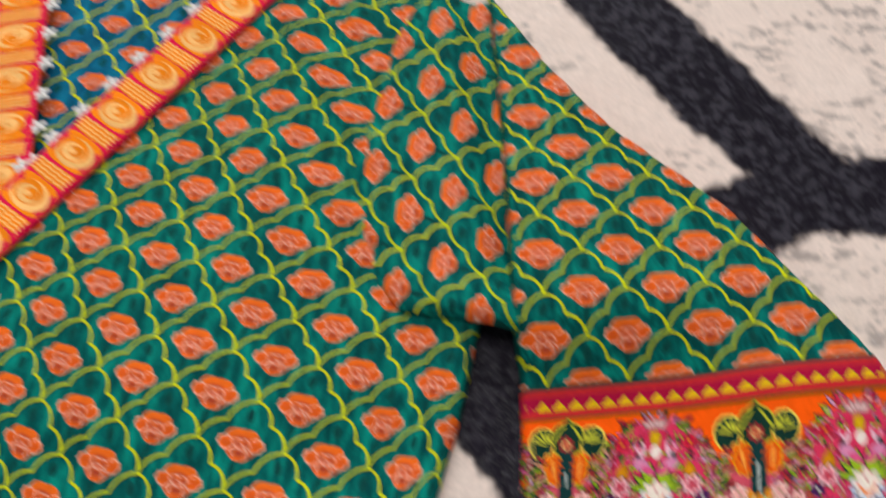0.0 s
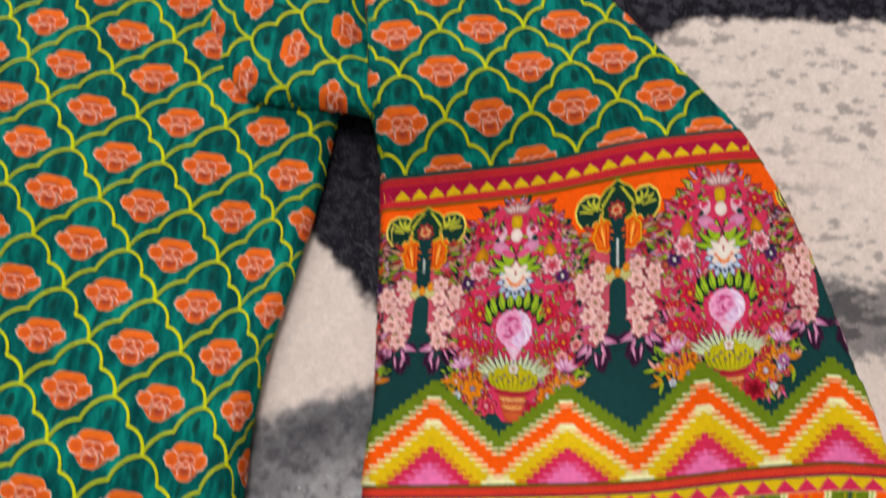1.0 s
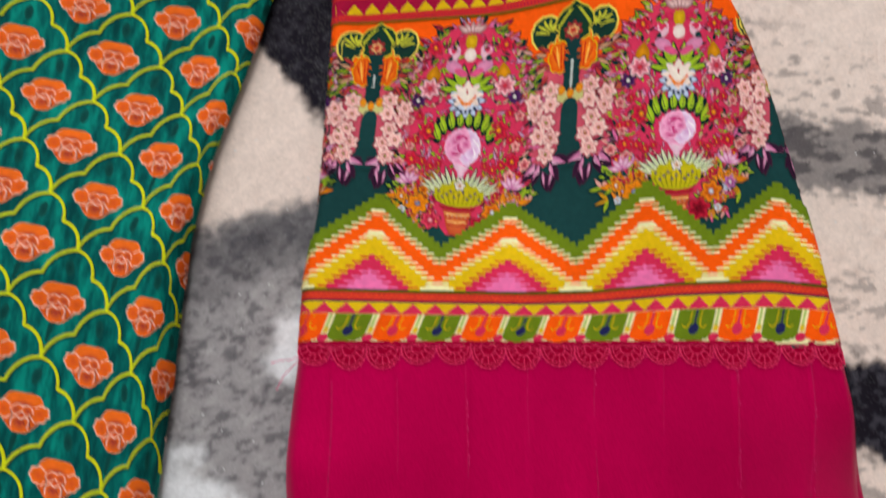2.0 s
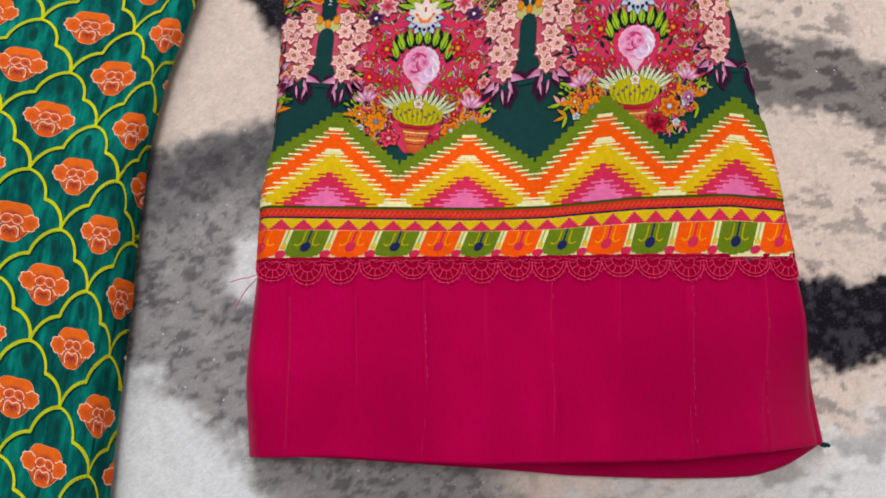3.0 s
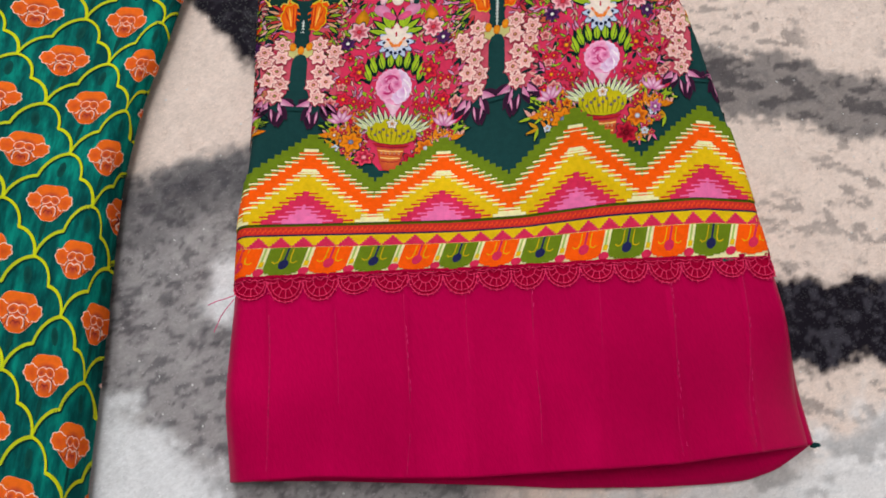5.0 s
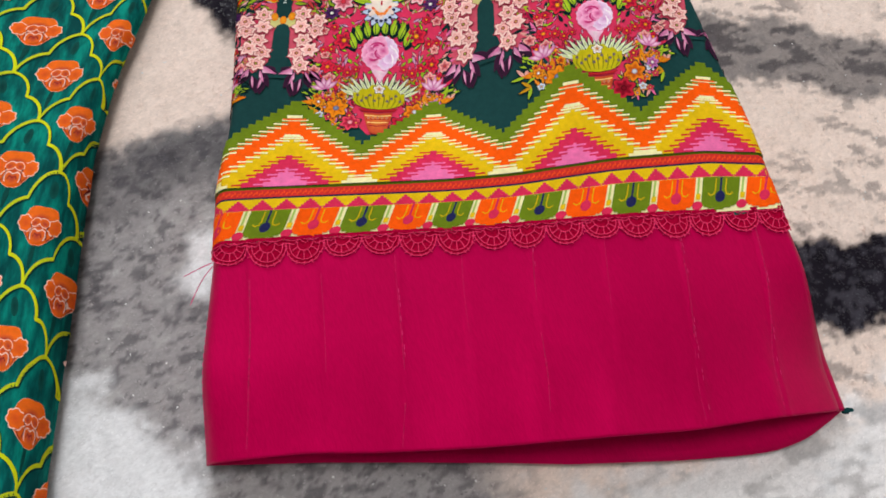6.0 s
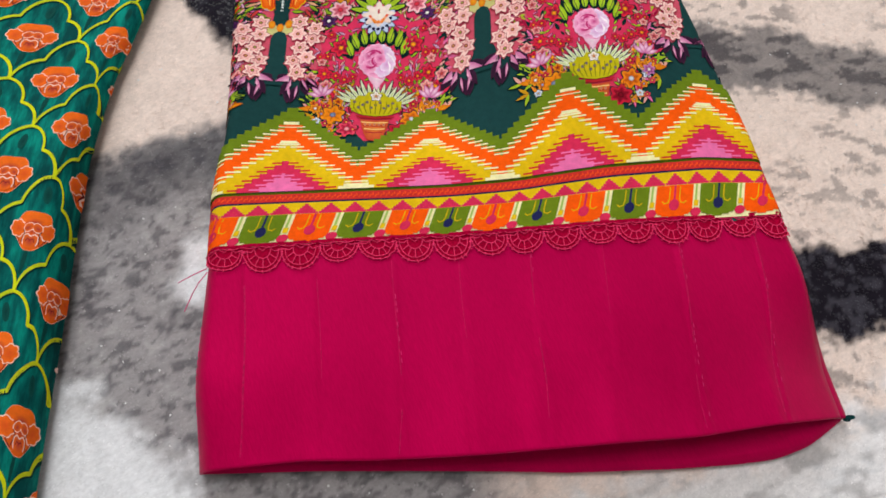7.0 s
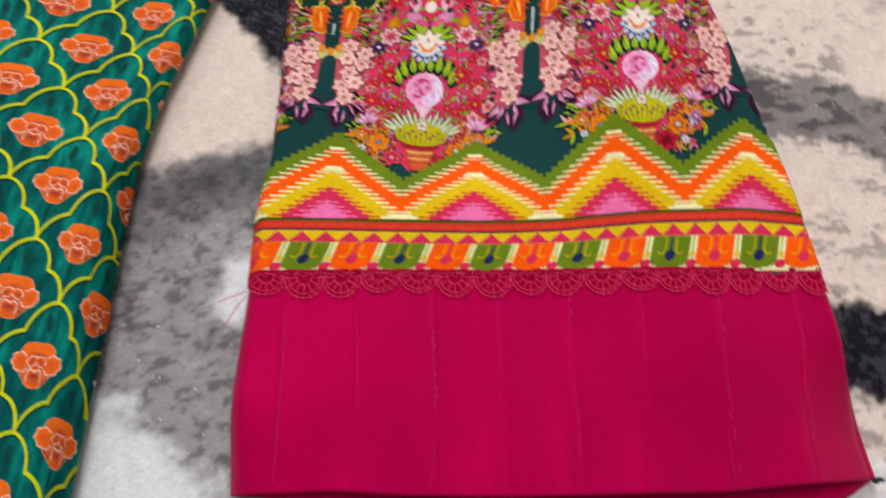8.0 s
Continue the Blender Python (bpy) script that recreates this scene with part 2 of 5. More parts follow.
    fleck = smooth01((value_noise(x * 0.7 - y * 0.5, y * 1.1 + x * 0.7, 330, 51, 2, 0.7) - 0.5) / 0.16)[:, None]
    fleck = fleck * (0.15 + 0.22 * smooth01((x - 0.18) / 0.04))[:, None]  # the band is blacker beside the body
    col = np.where(dark, col * (1 - fleck) + fleck * srgb(92, 90, 100), col)
    return col * (0.92 + 0.16 * value_noise(x, y, 220, 61, 3, 0.8))[:, None]


RX0, RX1, RY0, RY1 = -0.75, 1.05, -1.0, 1.1
rug = thing("rug", "cream shaggy rug with charcoal and grey abstract bands", "rug")


def rug_sheet(xs, ys, z):
    gx, gy = np.meshgrid(xs, ys)
    x, y = gx.ravel(), gy.ravel()
    zz = z + 0.0004 * (value_noise(x, y, 60, 71, 2) - 0.5) + 0.0003 * (value_noise(x, y, 500, 73, 1) - 0.5)
    w, h = len(xs), len(ys)
    i = (np.arange(h - 1)[:, None] * w + np.arange(w - 1)[None]).ravel()
    return np.c_[x, y, zz], np.c_[i, i + 1, i + w + 1, i + w], rug_colour(x, y)


def uneven(lo, a, b, hi, fine, coarse):
    return np.r_[np.arange(lo, a, coarse), np.arange(a, b, fine), np.arange(b, hi + coarse, coarse)]


v, fc, dye = rug_sheet(uneven(RX0, -0.02, 0.42, RX1, 0.0012, 0.02), uneven(RY0, -0.17, 0.38, RY1, 0.0012, 0.02), -0.0022)
mesh_object("rug_surface", v, fc, RUG, rug, "soft cut pile dyed in cream, grey and charcoal", dye)
box("backing", (RX0, RY0, -0.012), (RX1 + 0.01, RY1 + 0.01, -0.004), FLOOR, rug)


def tufts(count, x0, x1, y0, y1, seed):
    """Short yarn ends combed nearly flat over the pile, in drifting directions."""
    r = np.random.RandomState(seed)
    x, y = r.uniform(x0, x1, count), r.uniform(y0, y1, count)
    a = 2.4 * np.pi * value_noise(x, y, 35, 81, 2) + r.normal(0, 0.45, count)
    run = np.c_[np.cos(a), np.sin(a)]
    ln, w, h = r.uniform(0.0004, 0.0009, count), r.uniform(0.0002, 0.0004, count), r.uniform(0.0, 0.00004, count)
    z0 = -0.00215 + 0.0002 * r.rand(count)
    base, tip = np.c_[x, y, z0], np.c_[np.c_[x, y] + run * ln[:, None], z0 + h]
    side = np.c_[-run[:, 1] * w, run[:, 0] * w, np.zeros(count)]
    verts = np.stack([base - side, base + side, tip + side * 0.5, tip - side * 0.5], 1).reshape(-1, 3)
    f = np.arange(count * 4).reshape(-1, 4)[:, ::-1]
    tone = rug_colour(x, y) * r.uniform(0.86, 1.12, count)[:, None]
    tone = np.where((r.rand(count, 1) < 0.006) & (tone.mean(1, keepdims=True) > 0.13), 0.7, tone)  # yarn glints, painted as a few pale tufts
    dye = np.repeat(tone, 4, 0)
    return verts, f, dye


v, fc, dye = tufts(90000, 0.02, 0.40, -0.16, 0.36, 5)
tagged(mesh_object("pile_yarn", v, fc, PILE, rug, "", dye, False), kind="stuff")

# ---- the tunic: cloth surfaces over plan coordinates ----
tunic = thing("tunic", "green floral printed cotton tunic with bordered sleeve, laid flat on rug", "tunic")


class Cloth:
    """A laid cloth panel: edges() limits x for each y; height() is the top; it rolls down to low() at its edges."""

    def __init__(self, edges, height, low, roll=0.008, floor_y=None, left_roll=None):
        self.left_roll = left_roll
        self.edges, self.height, self.low, self.roll, self.floor_y = edges, height, low, roll, floor_y

    def raw(self, xy):
        x, y = xy[:, 0], xy[:, 1]
        if self.floor_y is not None:
            y = np.maximum(y, self.floor_y(x))
        xl, xr = self.edges(y)
        x = np.clip(x, xl, xr)
        roll_l = self.roll if self.left_roll is None else self.left_roll(y)
        d = np.minimum((x - xl) / roll_l, (xr - x) / self.roll)
        if self.floor_y is not None:
            d = np.minimum(d, (y - self.floor_y(x)) / self.roll)
        d = np.clip(d, 0, 1)
        top, low = self.height(x, y), self.low(x, y)
        return np.c_[x, y, low + (top - low) * np.sqrt(np.maximum(1 - (1 - d) ** 2, 0))]

    def at(self, xy, lift=0.0):
        xy = np.asarray(xy, float)
        p = self.raw(xy)
        xl, xr = self.edges(p[:, 1])
        q = np.c_[np.clip(p[:, 0], xl + 4e-4, xr - 4e-4), p[:, 1]]
        if self.floor_y is not None:
            q[:, 1] = np.maximum(q[:, 1], self.floor_y(q[:, 0]) + 4e-4)
        e = 3e-4
        tx, ty = self.raw(q + [e, 0]) - self.raw(q - [e, 0]), self.raw(q + [0, e]) - self.raw(q - [0, e])
        n = np.cross(tx, ty)
        n /= np.linalg.norm(n, axis=1)[:, None] + 1e-12
        return p + n * np.reshape(lift, (-1, 1))

    def sheet(self, name, ys, columns, mat, parent, label="", keep=None):
        u = np.linspace(0, 1, columns)
        u = 0.5 - 0.5 * np.cos(np.pi * u) if columns < 300 else u + 0.0
        xl, xr = self.edges(ys)
        x = xl[:, None] + (xr - xl)[:, None] * u[None]
        xy = np.c_[x.ravel(), np.repeat(ys, columns)]
        i = (np.arange(len(ys) - 1)[:, None] * columns + np.arange(columns - 1)[None]).ravel()
        f = np.c_[i, i + 1, i + columns + 1, i + columns]
        if keep is not None:
            f = f[keep(xy[f].mean(1))]
        v = self.at(xy)
        return mesh_object(name, v, f, mat, parent, label)


class Dye:
    """Printed shapes on a cloth, gathered as fine triangles; a point maps through place() to plan coordinates."""

    def __init__(self, base=0.0):
        self.v, self.l, self.c, self.f, self.n, self.base = [], [], [], [], 0, base

    def _add(self, v, l, c, f):
        self.v.append(v), self.l.append(np.full(len(v), l + self.base + 0.11 * (len(self.v) % 8))), self.c.append(c), self.f.append(f + self.n)
        self.n += len(v)

    def blob(self, centre, outline, inner, outer, layer, rings=2):
        """A star-shaped patch from its outline, shaded from its middle to its rim."""
        centre, outline = np.asarray(centre, float), np.asarray(outline, float)
        k = len(outline)
        levels = np.linspace(0, 1, rings + 1)[1:]
        v = np.concatenate([[centre]] + [centre + (outline - centre) * t for t in levels])
        c = np.concatenate([[inner]] + [np.repeat([np.asarray(inner) * (1 - t) + np.asarray(outer) * t], k, 0) for t in levels])
        a = np.arange(k)
        b = (a + 1) % k
        f = [np.c_[np.zeros(k, int), 1 + a, 1 + b]]
        for r in range(rings - 1):
            o, p = 1 + r * k, 1 + (r + 1) * k
            f += [np.c_[o + a, p + a, p + b], np.c_[o + a, p + b, o + b]]
        self._add(v, layer, c, np.concatenate(f))

    def line(self, pts, width, colour, layer, closed=False):
        pts = np.asarray(pts, float)
        if closed:
            pts = np.concatenate([pts, pts[:1]])
        t = np.gradient(pts, axis=0)
        t /= np.linalg.norm(t, axis=1)[:, None] + 1e-12
        nrm = np.c_[-t[:, 1], t[:, 0]]
        w = np.broadcast_to(np.asarray(width, float), (len(pts),))[:, None] / 2
        v = np.concatenate([pts + nrm * w, pts - nrm * w])
        k = len(pts)
        a = np.arange(k - 1)
        f = np.concatenate([np.c_[a, a + k, a + k + 1], np.c_[a, a + k + 1, a + 1]])
        c = np.asarray(colour, float)
        c = np.tile(c, (2 * k, 1)) if c.ndim == 1 else np.concatenate([c, c])
        self._add(v, layer, c, f)

    def bar(self, x0, x1, y0, y1, colour, layer, step=0.0012):
        nx, ny = max(1, int(np.ceil((x1 - x0) / step))), max(1, int(np.ceil((y1 - y0) / step)))
        gx, gy = np.meshgrid(np.linspace(x0, x1, nx + 1), np.linspace(y0, y1, ny + 1))
        i = (np.arange(ny)[:, None] * (nx + 1) + np.arange(nx)[None]).ravel()
        f = np.concatenate([np.c_[i, i + 1, i + nx + 2], np.c_[i, i + nx + 2, i + nx + 1]])
        v = np.c_[gx.ravel(), gy.ravel()]
        self._add(v, layer, np.tile(np.asarray(colour, float), (len(v), 1)), f)

    def onto(self, name, cloth, parent, label="", place=None, inside=None):
        v, l, c, f = np.concatenate(self.v), np.concatenate(self.l), np.concatenate(self.c), np.concatenate(self.f)
        if place is not None:
            v = place(v)
        xl, xr = cloth.edges(v[:, 1])
        out_l, out_r = v[:, 0] < xl, v[:, 0] > xr
        drop = out_l[f].all(1) | out_r[f].all(1)
        if cloth.floor_y is not None:
            drop |= (v[:, 1] < cloth.floor_y(v[:, 0]))[f].all(1)
        if inside is not None:
            drop |= ~inside(v)[f].all(1)
        f = f[~drop]
        if not len(f):
            return None
        used = np.unique(f)
        back = np.zeros(len(v), int)
        back[used] = np.arange(len(used))
        p = cloth.at(v[used], 0.00018 + 0.00003 * l[used])
        f = back[f]
        flip = np.cross((p[f[:, 1]] - p[f[:, 0]])[:, :2], (p[f[:, 2]] - p[f[:, 0]])[:, :2]) < 0
        f[flip] = f[flip][:, ::-1]
        return mesh_object(name, p, f, PRINT, parent, label, c[used])


def turn2(pts, angle):
    c, s = math.cos(angle), math.sin(angle)
    return np.asarray(pts) @ np.array([[c, s], [-s, c]])


def oval(cx, cy, rx, ry, n=18, lobes=0, depth=0.0, angle=0.0, sharp=0.0):
    """Outline of an oval, with lobes round it."""
    t = np.linspace(0, 2 * np.pi, n, endpoint=False)
    k = 1 + depth * np.cos(lobes * t) if lobes else np.ones(n)
    if depth < 0:
        k = 1 + depth * (1 - np.abs(np.sin(lobes * t / 2)))
    if sharp:
        k = 1 - depth * (np.abs(((lobes * t / (2 * np.pi)) % 1) - 0.5) * 2) ** sharp
    return turn2(np.c_[rx * k * np.cos(t), ry * k * np.sin(t)], angle) + [cx, cy]


def leaf(cx, cy, length, width, angle, n=7):
    """A pointed leaf from its foot at (cx, cy), growing along angle."""
    t = np.linspace(0, 1, n)
    h = width / 2 * np.sin(np.pi * t**0.8)
    pts = np.r_[np.c_[t * length, h], np.c_[t[-2:0:-1] * length, -h[-2:0:-1]]]
    return turn2(pts, angle) + [cx, cy]


# ---- scallop print ----
LIME, OLIVE_LINE, INK = srgb(205, 212, 22), srgb(160, 182, 38), srgb(8, 52, 48)
ORANGE_HOT, ORANGE_DEEP, ORANGE_RED = srgb(234, 106, 28), srgb(218, 84, 32), srgb(168, 54, 52)
BLUSH = srgb(250, 212, 196)


def poppy(d, c, ax, ay, w):
    """One orange blossom with pale-edged petals: c centre, ax and ay its axes, w its width."""
    tf = lambda p: np.asarray(c) + (np.asarray(p, float)[:, :1] * ax + np.asarray(p, float)[:, 1:] * ay) * w  # noqa: E731

    def shape(pts, inner, outer, layer, rim=0.0):
        pts = np.array(pts, float)
        k = len(pts)
        t = np.arange(0, k, 0.5)
        soft = np.array([0.125 * pts[int(u - 0.5) % k] + 0.75 * pts[int(u) % k] + 0.125 * pts[(int(u) + 1) % k] if u == int(u) else 0.5 * (pts[int(u) % k] + pts[(int(u) + 1) % k]) for u in t])
        mid = soft.mean(0)
        if rim:
            d.blob(tf([mid])[0], tf(mid + (soft - mid) * (1 + rim)), BLUSH, BLUSH, layer)
        d.blob(tf([mid])[0], tf(soft), inner, outer, layer + 1)

    def mirrored(half):
        return half + [(-x, y) for x, y in reversed(half) if x > 0]

    # lower cup, domed back petal, two ruffled side petals, scrolls and heart
    shape(mirrored([(0.0, -0.33), (0.1, -0.335), (0.2, -0.27), (0.3, -0.17), (0.4, -0.07), (0.3, 0.06)]), ORANGE_DEEP, ORANGE_HOT, 2, 0.03)
    shape(mirrored([(0.0, 0.315), (0.13, 0.325), (0.27, 0.31), (0.345, 0.23), (0.4, 0.1), (0.25, 0.0)]), ORANGE_HOT, ORANGE_HOT, 4, 0.02)
    shape(mirrored([(0.0, 0.12), (0.2, 0.14), (0.26, 0.05), (0.16, -0.06)]), ORANGE_RED, ORANGE_DEEP, 6)
    d.blob(tf([(0.0, 0.12)])[0], tf(oval(0.0, 0.12, 0.24, 0.09, 20)), ORANGE_RED, ORANGE_HOT, 6)
    for q in (-1, 1):
        lobe = oval(0.0, 0.0, 0.175, 0.135, 54, 7, -0.17, 0.3) * [q, 1] + [q * 0.335, 0.015]
        mid = tf([(q * 0.335, 0.015)])[0]
        d.blob(mid, tf((lobe - [q * 0.335, 0.015]) * 1.13 + [q * 0.335, 0.015]), BLUSH, BLUSH, 6.5)
        d.blob(mid, tf(lobe), ORANGE_DEEP, ORANGE_HOT, 8.5)
        inner = oval(q * 0.095, 0.045, 0.1, 0.068, 20, 0, 0, -0.3 * q)
        d.blob(tf([(q * 0.095, 0.045)])[0], tf((inner - [q * 0.095, 0.045]) * 1.18 + [q * 0.095, 0.045]), BLUSH, BLUSH, 9.5)
        d.blob(tf([(q * 0.12, 0.02)])[0], tf(inner), ORANGE_RED, ORANGE_HOT, 11)
        d.line(tf([(q * 0.19, 0.0), (q * 0.16, -0.06), (q * 0.17, -0.14), (q * 0.2, -0.22)]), 0.018 * w, ORANGE_RED * 0.5, 12)
        d.line(tf([(q * 0.3, -0.12), (q * 0.26, -0.19), (q * 0.2, -0.25)]), 0.014 * w, ORANGE_RED * 0.6, 12)
    shape(mirrored([(0.0, -0.3), (0.09, -0.29), (0.15, -0.2), (0.16, -0.11), (0.09, -0.06), (0.0, -0.1)]), ORANGE_RED, ORANGE_HOT, 11)
    d.line(tf([(0.0, -0.105), (0.08, -0.065), (0.15, -0.1), (0.165, -0.18), (0.14, -0.25)]), 0.02 * w, BLUSH, 13)
    d.line(tf([(0.0, -0.105), (-0.08, -0.065), (-0.15, -0.1), (-0.165, -0.18), (-0.14, -0.25)]), 0.02 * w, BLUSH, 13)
    d.line(tf([(-0.1, -0.2), (-0.06, -0.14), (0.0, -0.17), (0.06, -0.14), (0.1, -0.2)]), 0.02 * w, ORANGE_RED * 0.6, 13)


def half_arch(n=12):
    """From the top of a scale to its foot: two rounded lobes with a nick between, in the scale's own measure."""
    t = np.linspace(0, np.pi / 2, n)
    lobe = np.c_[np.sin(t), np.cos(t)]
    chord = np.c_[np.linspace(0, 1, n), np.linspace(1, 0, n)]
    lobe = 0.85 * lobe + 0.15 * chord
    return np.r_[np.c_[lobe[:, 0] * 0.25, 0.5 + 0.5 * lobe[:, 1]], np.c_[0.25 + lobe[:, 0] * 0.25, 0.5 * lobe[:, 1]]]


def scallops(d, origin, b1, b2, spread, keep, width=0.0203, line=0.0012):
    """The fish-scale print: blossoms on a half-drop lattice, each under an ogee arch."""
    origin, b1, b2 = (np.array(a, float) for a in (origin, b1, b2))
    up = b1 / 2 - b2
    ax = b1 / np.linalg.norm(b1)
    ay = np.array([-ax[1], ax[0]])
    ay = ay if ay @ up > 0 else -ay
    path = half_arch()
    rnd = random.Random(11)
    for i in range(-spread, spread + 1):
        for j in range(-spread, spread + 1):
            c = origin + b1 * i + b2 * j
            if not keep(c):
                continue
            for s in (1, -1):
                p = c + s * path[:, :1] * b1 + path[:, 1:] * up
                t = np.linspace(0, 1, len(p))
                col = LIME if s > 0 else 0.5 * LIME + 0.5 * OLIVE_LINE
                d.line(p + [0.00045, -0.0006], line * 0.95, INK, 0)
                d.line(p, line * (0.82 + 0.3 * t if s > 0 else 1.05 - 0.1 * t), col, 1)
            bud = c + up * 0.66 + b1 * rnd.uniform(-0.03, 0.03)
            d.blob(bud, oval(bud[0], bud[1], 0.0017, 0.0031, 14, 0, 0, rnd.uniform(-0.5, 0.1)), INK * 1.3, INK * 2.2, 0)
            d.line([c - up * 0.28, c - up * 0.5, c - up * 0.72], [0.0016, 0.0022, 0.0010], INK * 1.7, 0)
            a = rnd.uniform(-0.05, 0.05)
            poppy(d, c + [rnd.uniform(-2, 2) * 1e-4, rnd.uniform(-2, 2) * 1e-4], ax * math.cos(a) + ay * math.sin(a), ay * math.cos(a) - ax * math.sin(a), width * rnd.uniform(0.97, 1.03))


# body panel
body_right = flowing([(-0.32, 0.028), (-0.2, 0.034), (-0.092, 0.0458), (-0.036, 0.0558), (0.019, 0.0646), (0.055, 0.0752), (0.083, 0.0879), (0.12, 0.1026), (0.148, 0.1107), (0.17, 0.122), (0.3, 0.125), (0.42, 0.125)])


def body_top(x, y):
    ripple = 0.0012 * np.sin(38 * x + 21 * y) + 0.0008 * np.sin(95 * x - 30 * y + 1.0)
    folds = 0.0
    for ax, ay, bx, by, h, w in ((0.072, 0.232, 0.028, 0.335, 0.0032, 0.006), (0.086, 0.262, 0.064, 0.345, 0.003, 0.005), (0.066, 0.205, 0.0, 0.262, 0.0018, 0.007), (0.066, 0.19, 0.02, 0.17, 0.0012, 0.006)):
        folds = folds + h * np.exp(-((along(x, y, ax, ay, bx, by) / w) ** 2))
    lie = 0.0042 * smooth01((0.06 - y) / 0.05) - 0.0035 * np.exp(-(((y - 0.094) / 0.025) ** 2))
    return 0.012 + lie + ripple + folds


def body_edges(y):
    return np.full(len(y), -0.33), body_right(y)


body = Cloth(body_edges, body_top, lambda x, y: np.full(len(x), 0.003), 0.009)
NECK_A, NECK_B = np.array([-0.1185, 0.2385]), np.array([0.0, 0.367])
NECK_DIR = (NECK_B - NECK_A) / np.linalg.norm(NECK_B - NECK_A)
NECK_OUT = np.array([NECK_DIR[1], -NECK_DIR[0]])


def in_neck(xy):
    d = (xy - NECK_A) @ NECK_OUT
    return (d < -0.002) & (xy[:, 0] > -0.1125)


ys_body = np.arange(-0.3, 0.42, 0.0022)
panel = body.sheet("body_panel", ys_body, 220, TEAL, tunic, "deep green cotton body panel", lambda c: ~in_neck(c))


# how the panel has slipped and stretched as it was laid down, in millimetres: powers of x and y
SLIP_X = (0.4, -5.0, 9.9, 2.6, -3.2, -2.6, 3.4, -9.7, -5.8, 0.9, 16.5, -5.0, -6.3, 16.1, -1.4)
SLIP_Y = (-0.4, 2.2, -1.0, -1.2, -2.3, 2.6, -3.5, -2.3, 7.3, 0.6, -7.8, -4.5, 2.4, -8.2, 3.3)


def body_place(v):
    """The print follows the slipped cloth and closes up where it runs on round the rolled edge."""
    u, w = np.clip(v[:, 0], -0.11, 0.095) / 0.1, (np.clip(v[:, 1], -0.08, 0.318) - 0.1) / 0.2
    powers = [u**a * w**b for a in range(5) for b in range(5 - a)]
    slip = [np.clip(sum(c * p for c, p in zip(cs, powers)), -13, 14) / 1000 for cs in (SLIP_X, SLIP_Y)]
    out = v + np.stack(slip, 1)
    e = body_right(out[:, 1]) - out[:, 0]
    out[:, 0] -= np.where(out[:, 1] < 0.17, 0.5 * np.maximum(0.004 - e, 0), 0)
    return out


d = Dye()
scallops(d, (0.0202, 0.1428), (0.0375, -0.0117), (0.0106, -0.0234), 32, lambda c: -0.32 < c[0] < 0.145 and -0.29 < c[1] < 0.41)
d.onto("scallop_print", body, panel, "orange blossoms under lime scallop lines", body_place, inside=lambda v: ~in_neck(v) & (np.abs(v[:, 1] - 0.06) < 0.355) & (v[:, 0] > -0.32))

lining = Cloth(lambda y: (np.full(len(y), -0.16), np.full(len(y), 0.06)), lambda x, y: np.full(len(x), 0.006), lambda x, y: np.full(len(x), 0.004), 0.006)
back = lining.sheet("back_panel", np.arange(0.2, 0.42, 0.003), 60, BLUE_TEAL, tunic, "bluish wrong side of the back seen in the neckline")
d = Dye()
scallops(d, (-0.058, 0.3265), (0.034, -0.0085), (0.0125, -0.0235), 8, lambda c: -0.15 < c[0] < 0.05 and 0.22 < c[1] < 0.4, 0.0165, 0.0013)
d.onto("scallop_print", lining, back, "faded orange blossoms")

# underarm fold between body and sleeve
fold_left = flowing([(0.13, 0.085), (0.158, 0.078), (0.176, 0.0655), (0.21, 0.059), (0.238, 0.0585), (0.2535, 0.066), (0.3126, 0.086), (0.345, 0.105)])
fold_low = flowing([(0.06, 0.166), (0.08, 0.158), (0.092, 0.1545), (0.115, 0.149), (0.127, 0.1435), (0.15, 0.136)])


def fold_top(x, y):
    return 0.0175 + 0.003 * smooth01((fold_low(x) + 0.03 - y) / 0.02) * smooth01((x - 0.07) / 0.02) - 0.0085 * smooth01((x - 0.114) / 0.018) * smooth01((y - fold_low(x) - 0.01) / 0.02) + 0.0012 * np.sin(70 * x + 40 * y) - 0.003 * smooth01((0.085 - x) / 0.03)


fold = Cloth(lambda y: (fold_left(y), np.full(len(y), 0.142)), fold_top, lambda x, y: 0.0105 + 0.0045 * smooth01((x - 0.066) / 0.015) * smooth01((fold_low(x) + 0.03 - y) / 0.015), 0.007, fold_low)
gusset = fold.sheet("underarm_fold", np.arange(0.137, 0.338, 0.0016), 70, TEAL, tunic, "folded green cotton at the underarm seam")
d = Dye()
scallops(d, (0.0939, 0.2431), (0.0088, 0.0372), (0.0224, 0.0096), 5, lambda c: 0.03 < c[0] < 0.16 and 0.13 < c[1] < 0.36, 0.0185)
d.onto("scallop_print", fold, gusset, "orange blossoms turned sideways by the fold")

# sleeve
sleeve_left = flowing([(-0.13, 0.09), (-0.09, 0.094), (-0.062, 0.0955), (-0.02, 0.1038), (-0.001, 0.1062), (0.033, 0.1148), (0.078, 0.1214), (0.1, 0.1247), (0.123, 0.128), (0.15, 0.1268), (0.207, 0.132), (0.278, 0.1368), (0.33, 0.139)])
sleeve_right = flowing([(-0.13, 0.3035), (-0.08, 0.3025), (-0.05, 0.3012), (0.02, 0.3), (0.0577, 0.297), (0.092, 0.2912), (0.1175, 0.282), (0.1365, 0.2696), (0.161, 0.255), (0.192, 0.2368), (0.243, 0.1905), (0.2895, 0.1627), (0.335, 0.1405)])


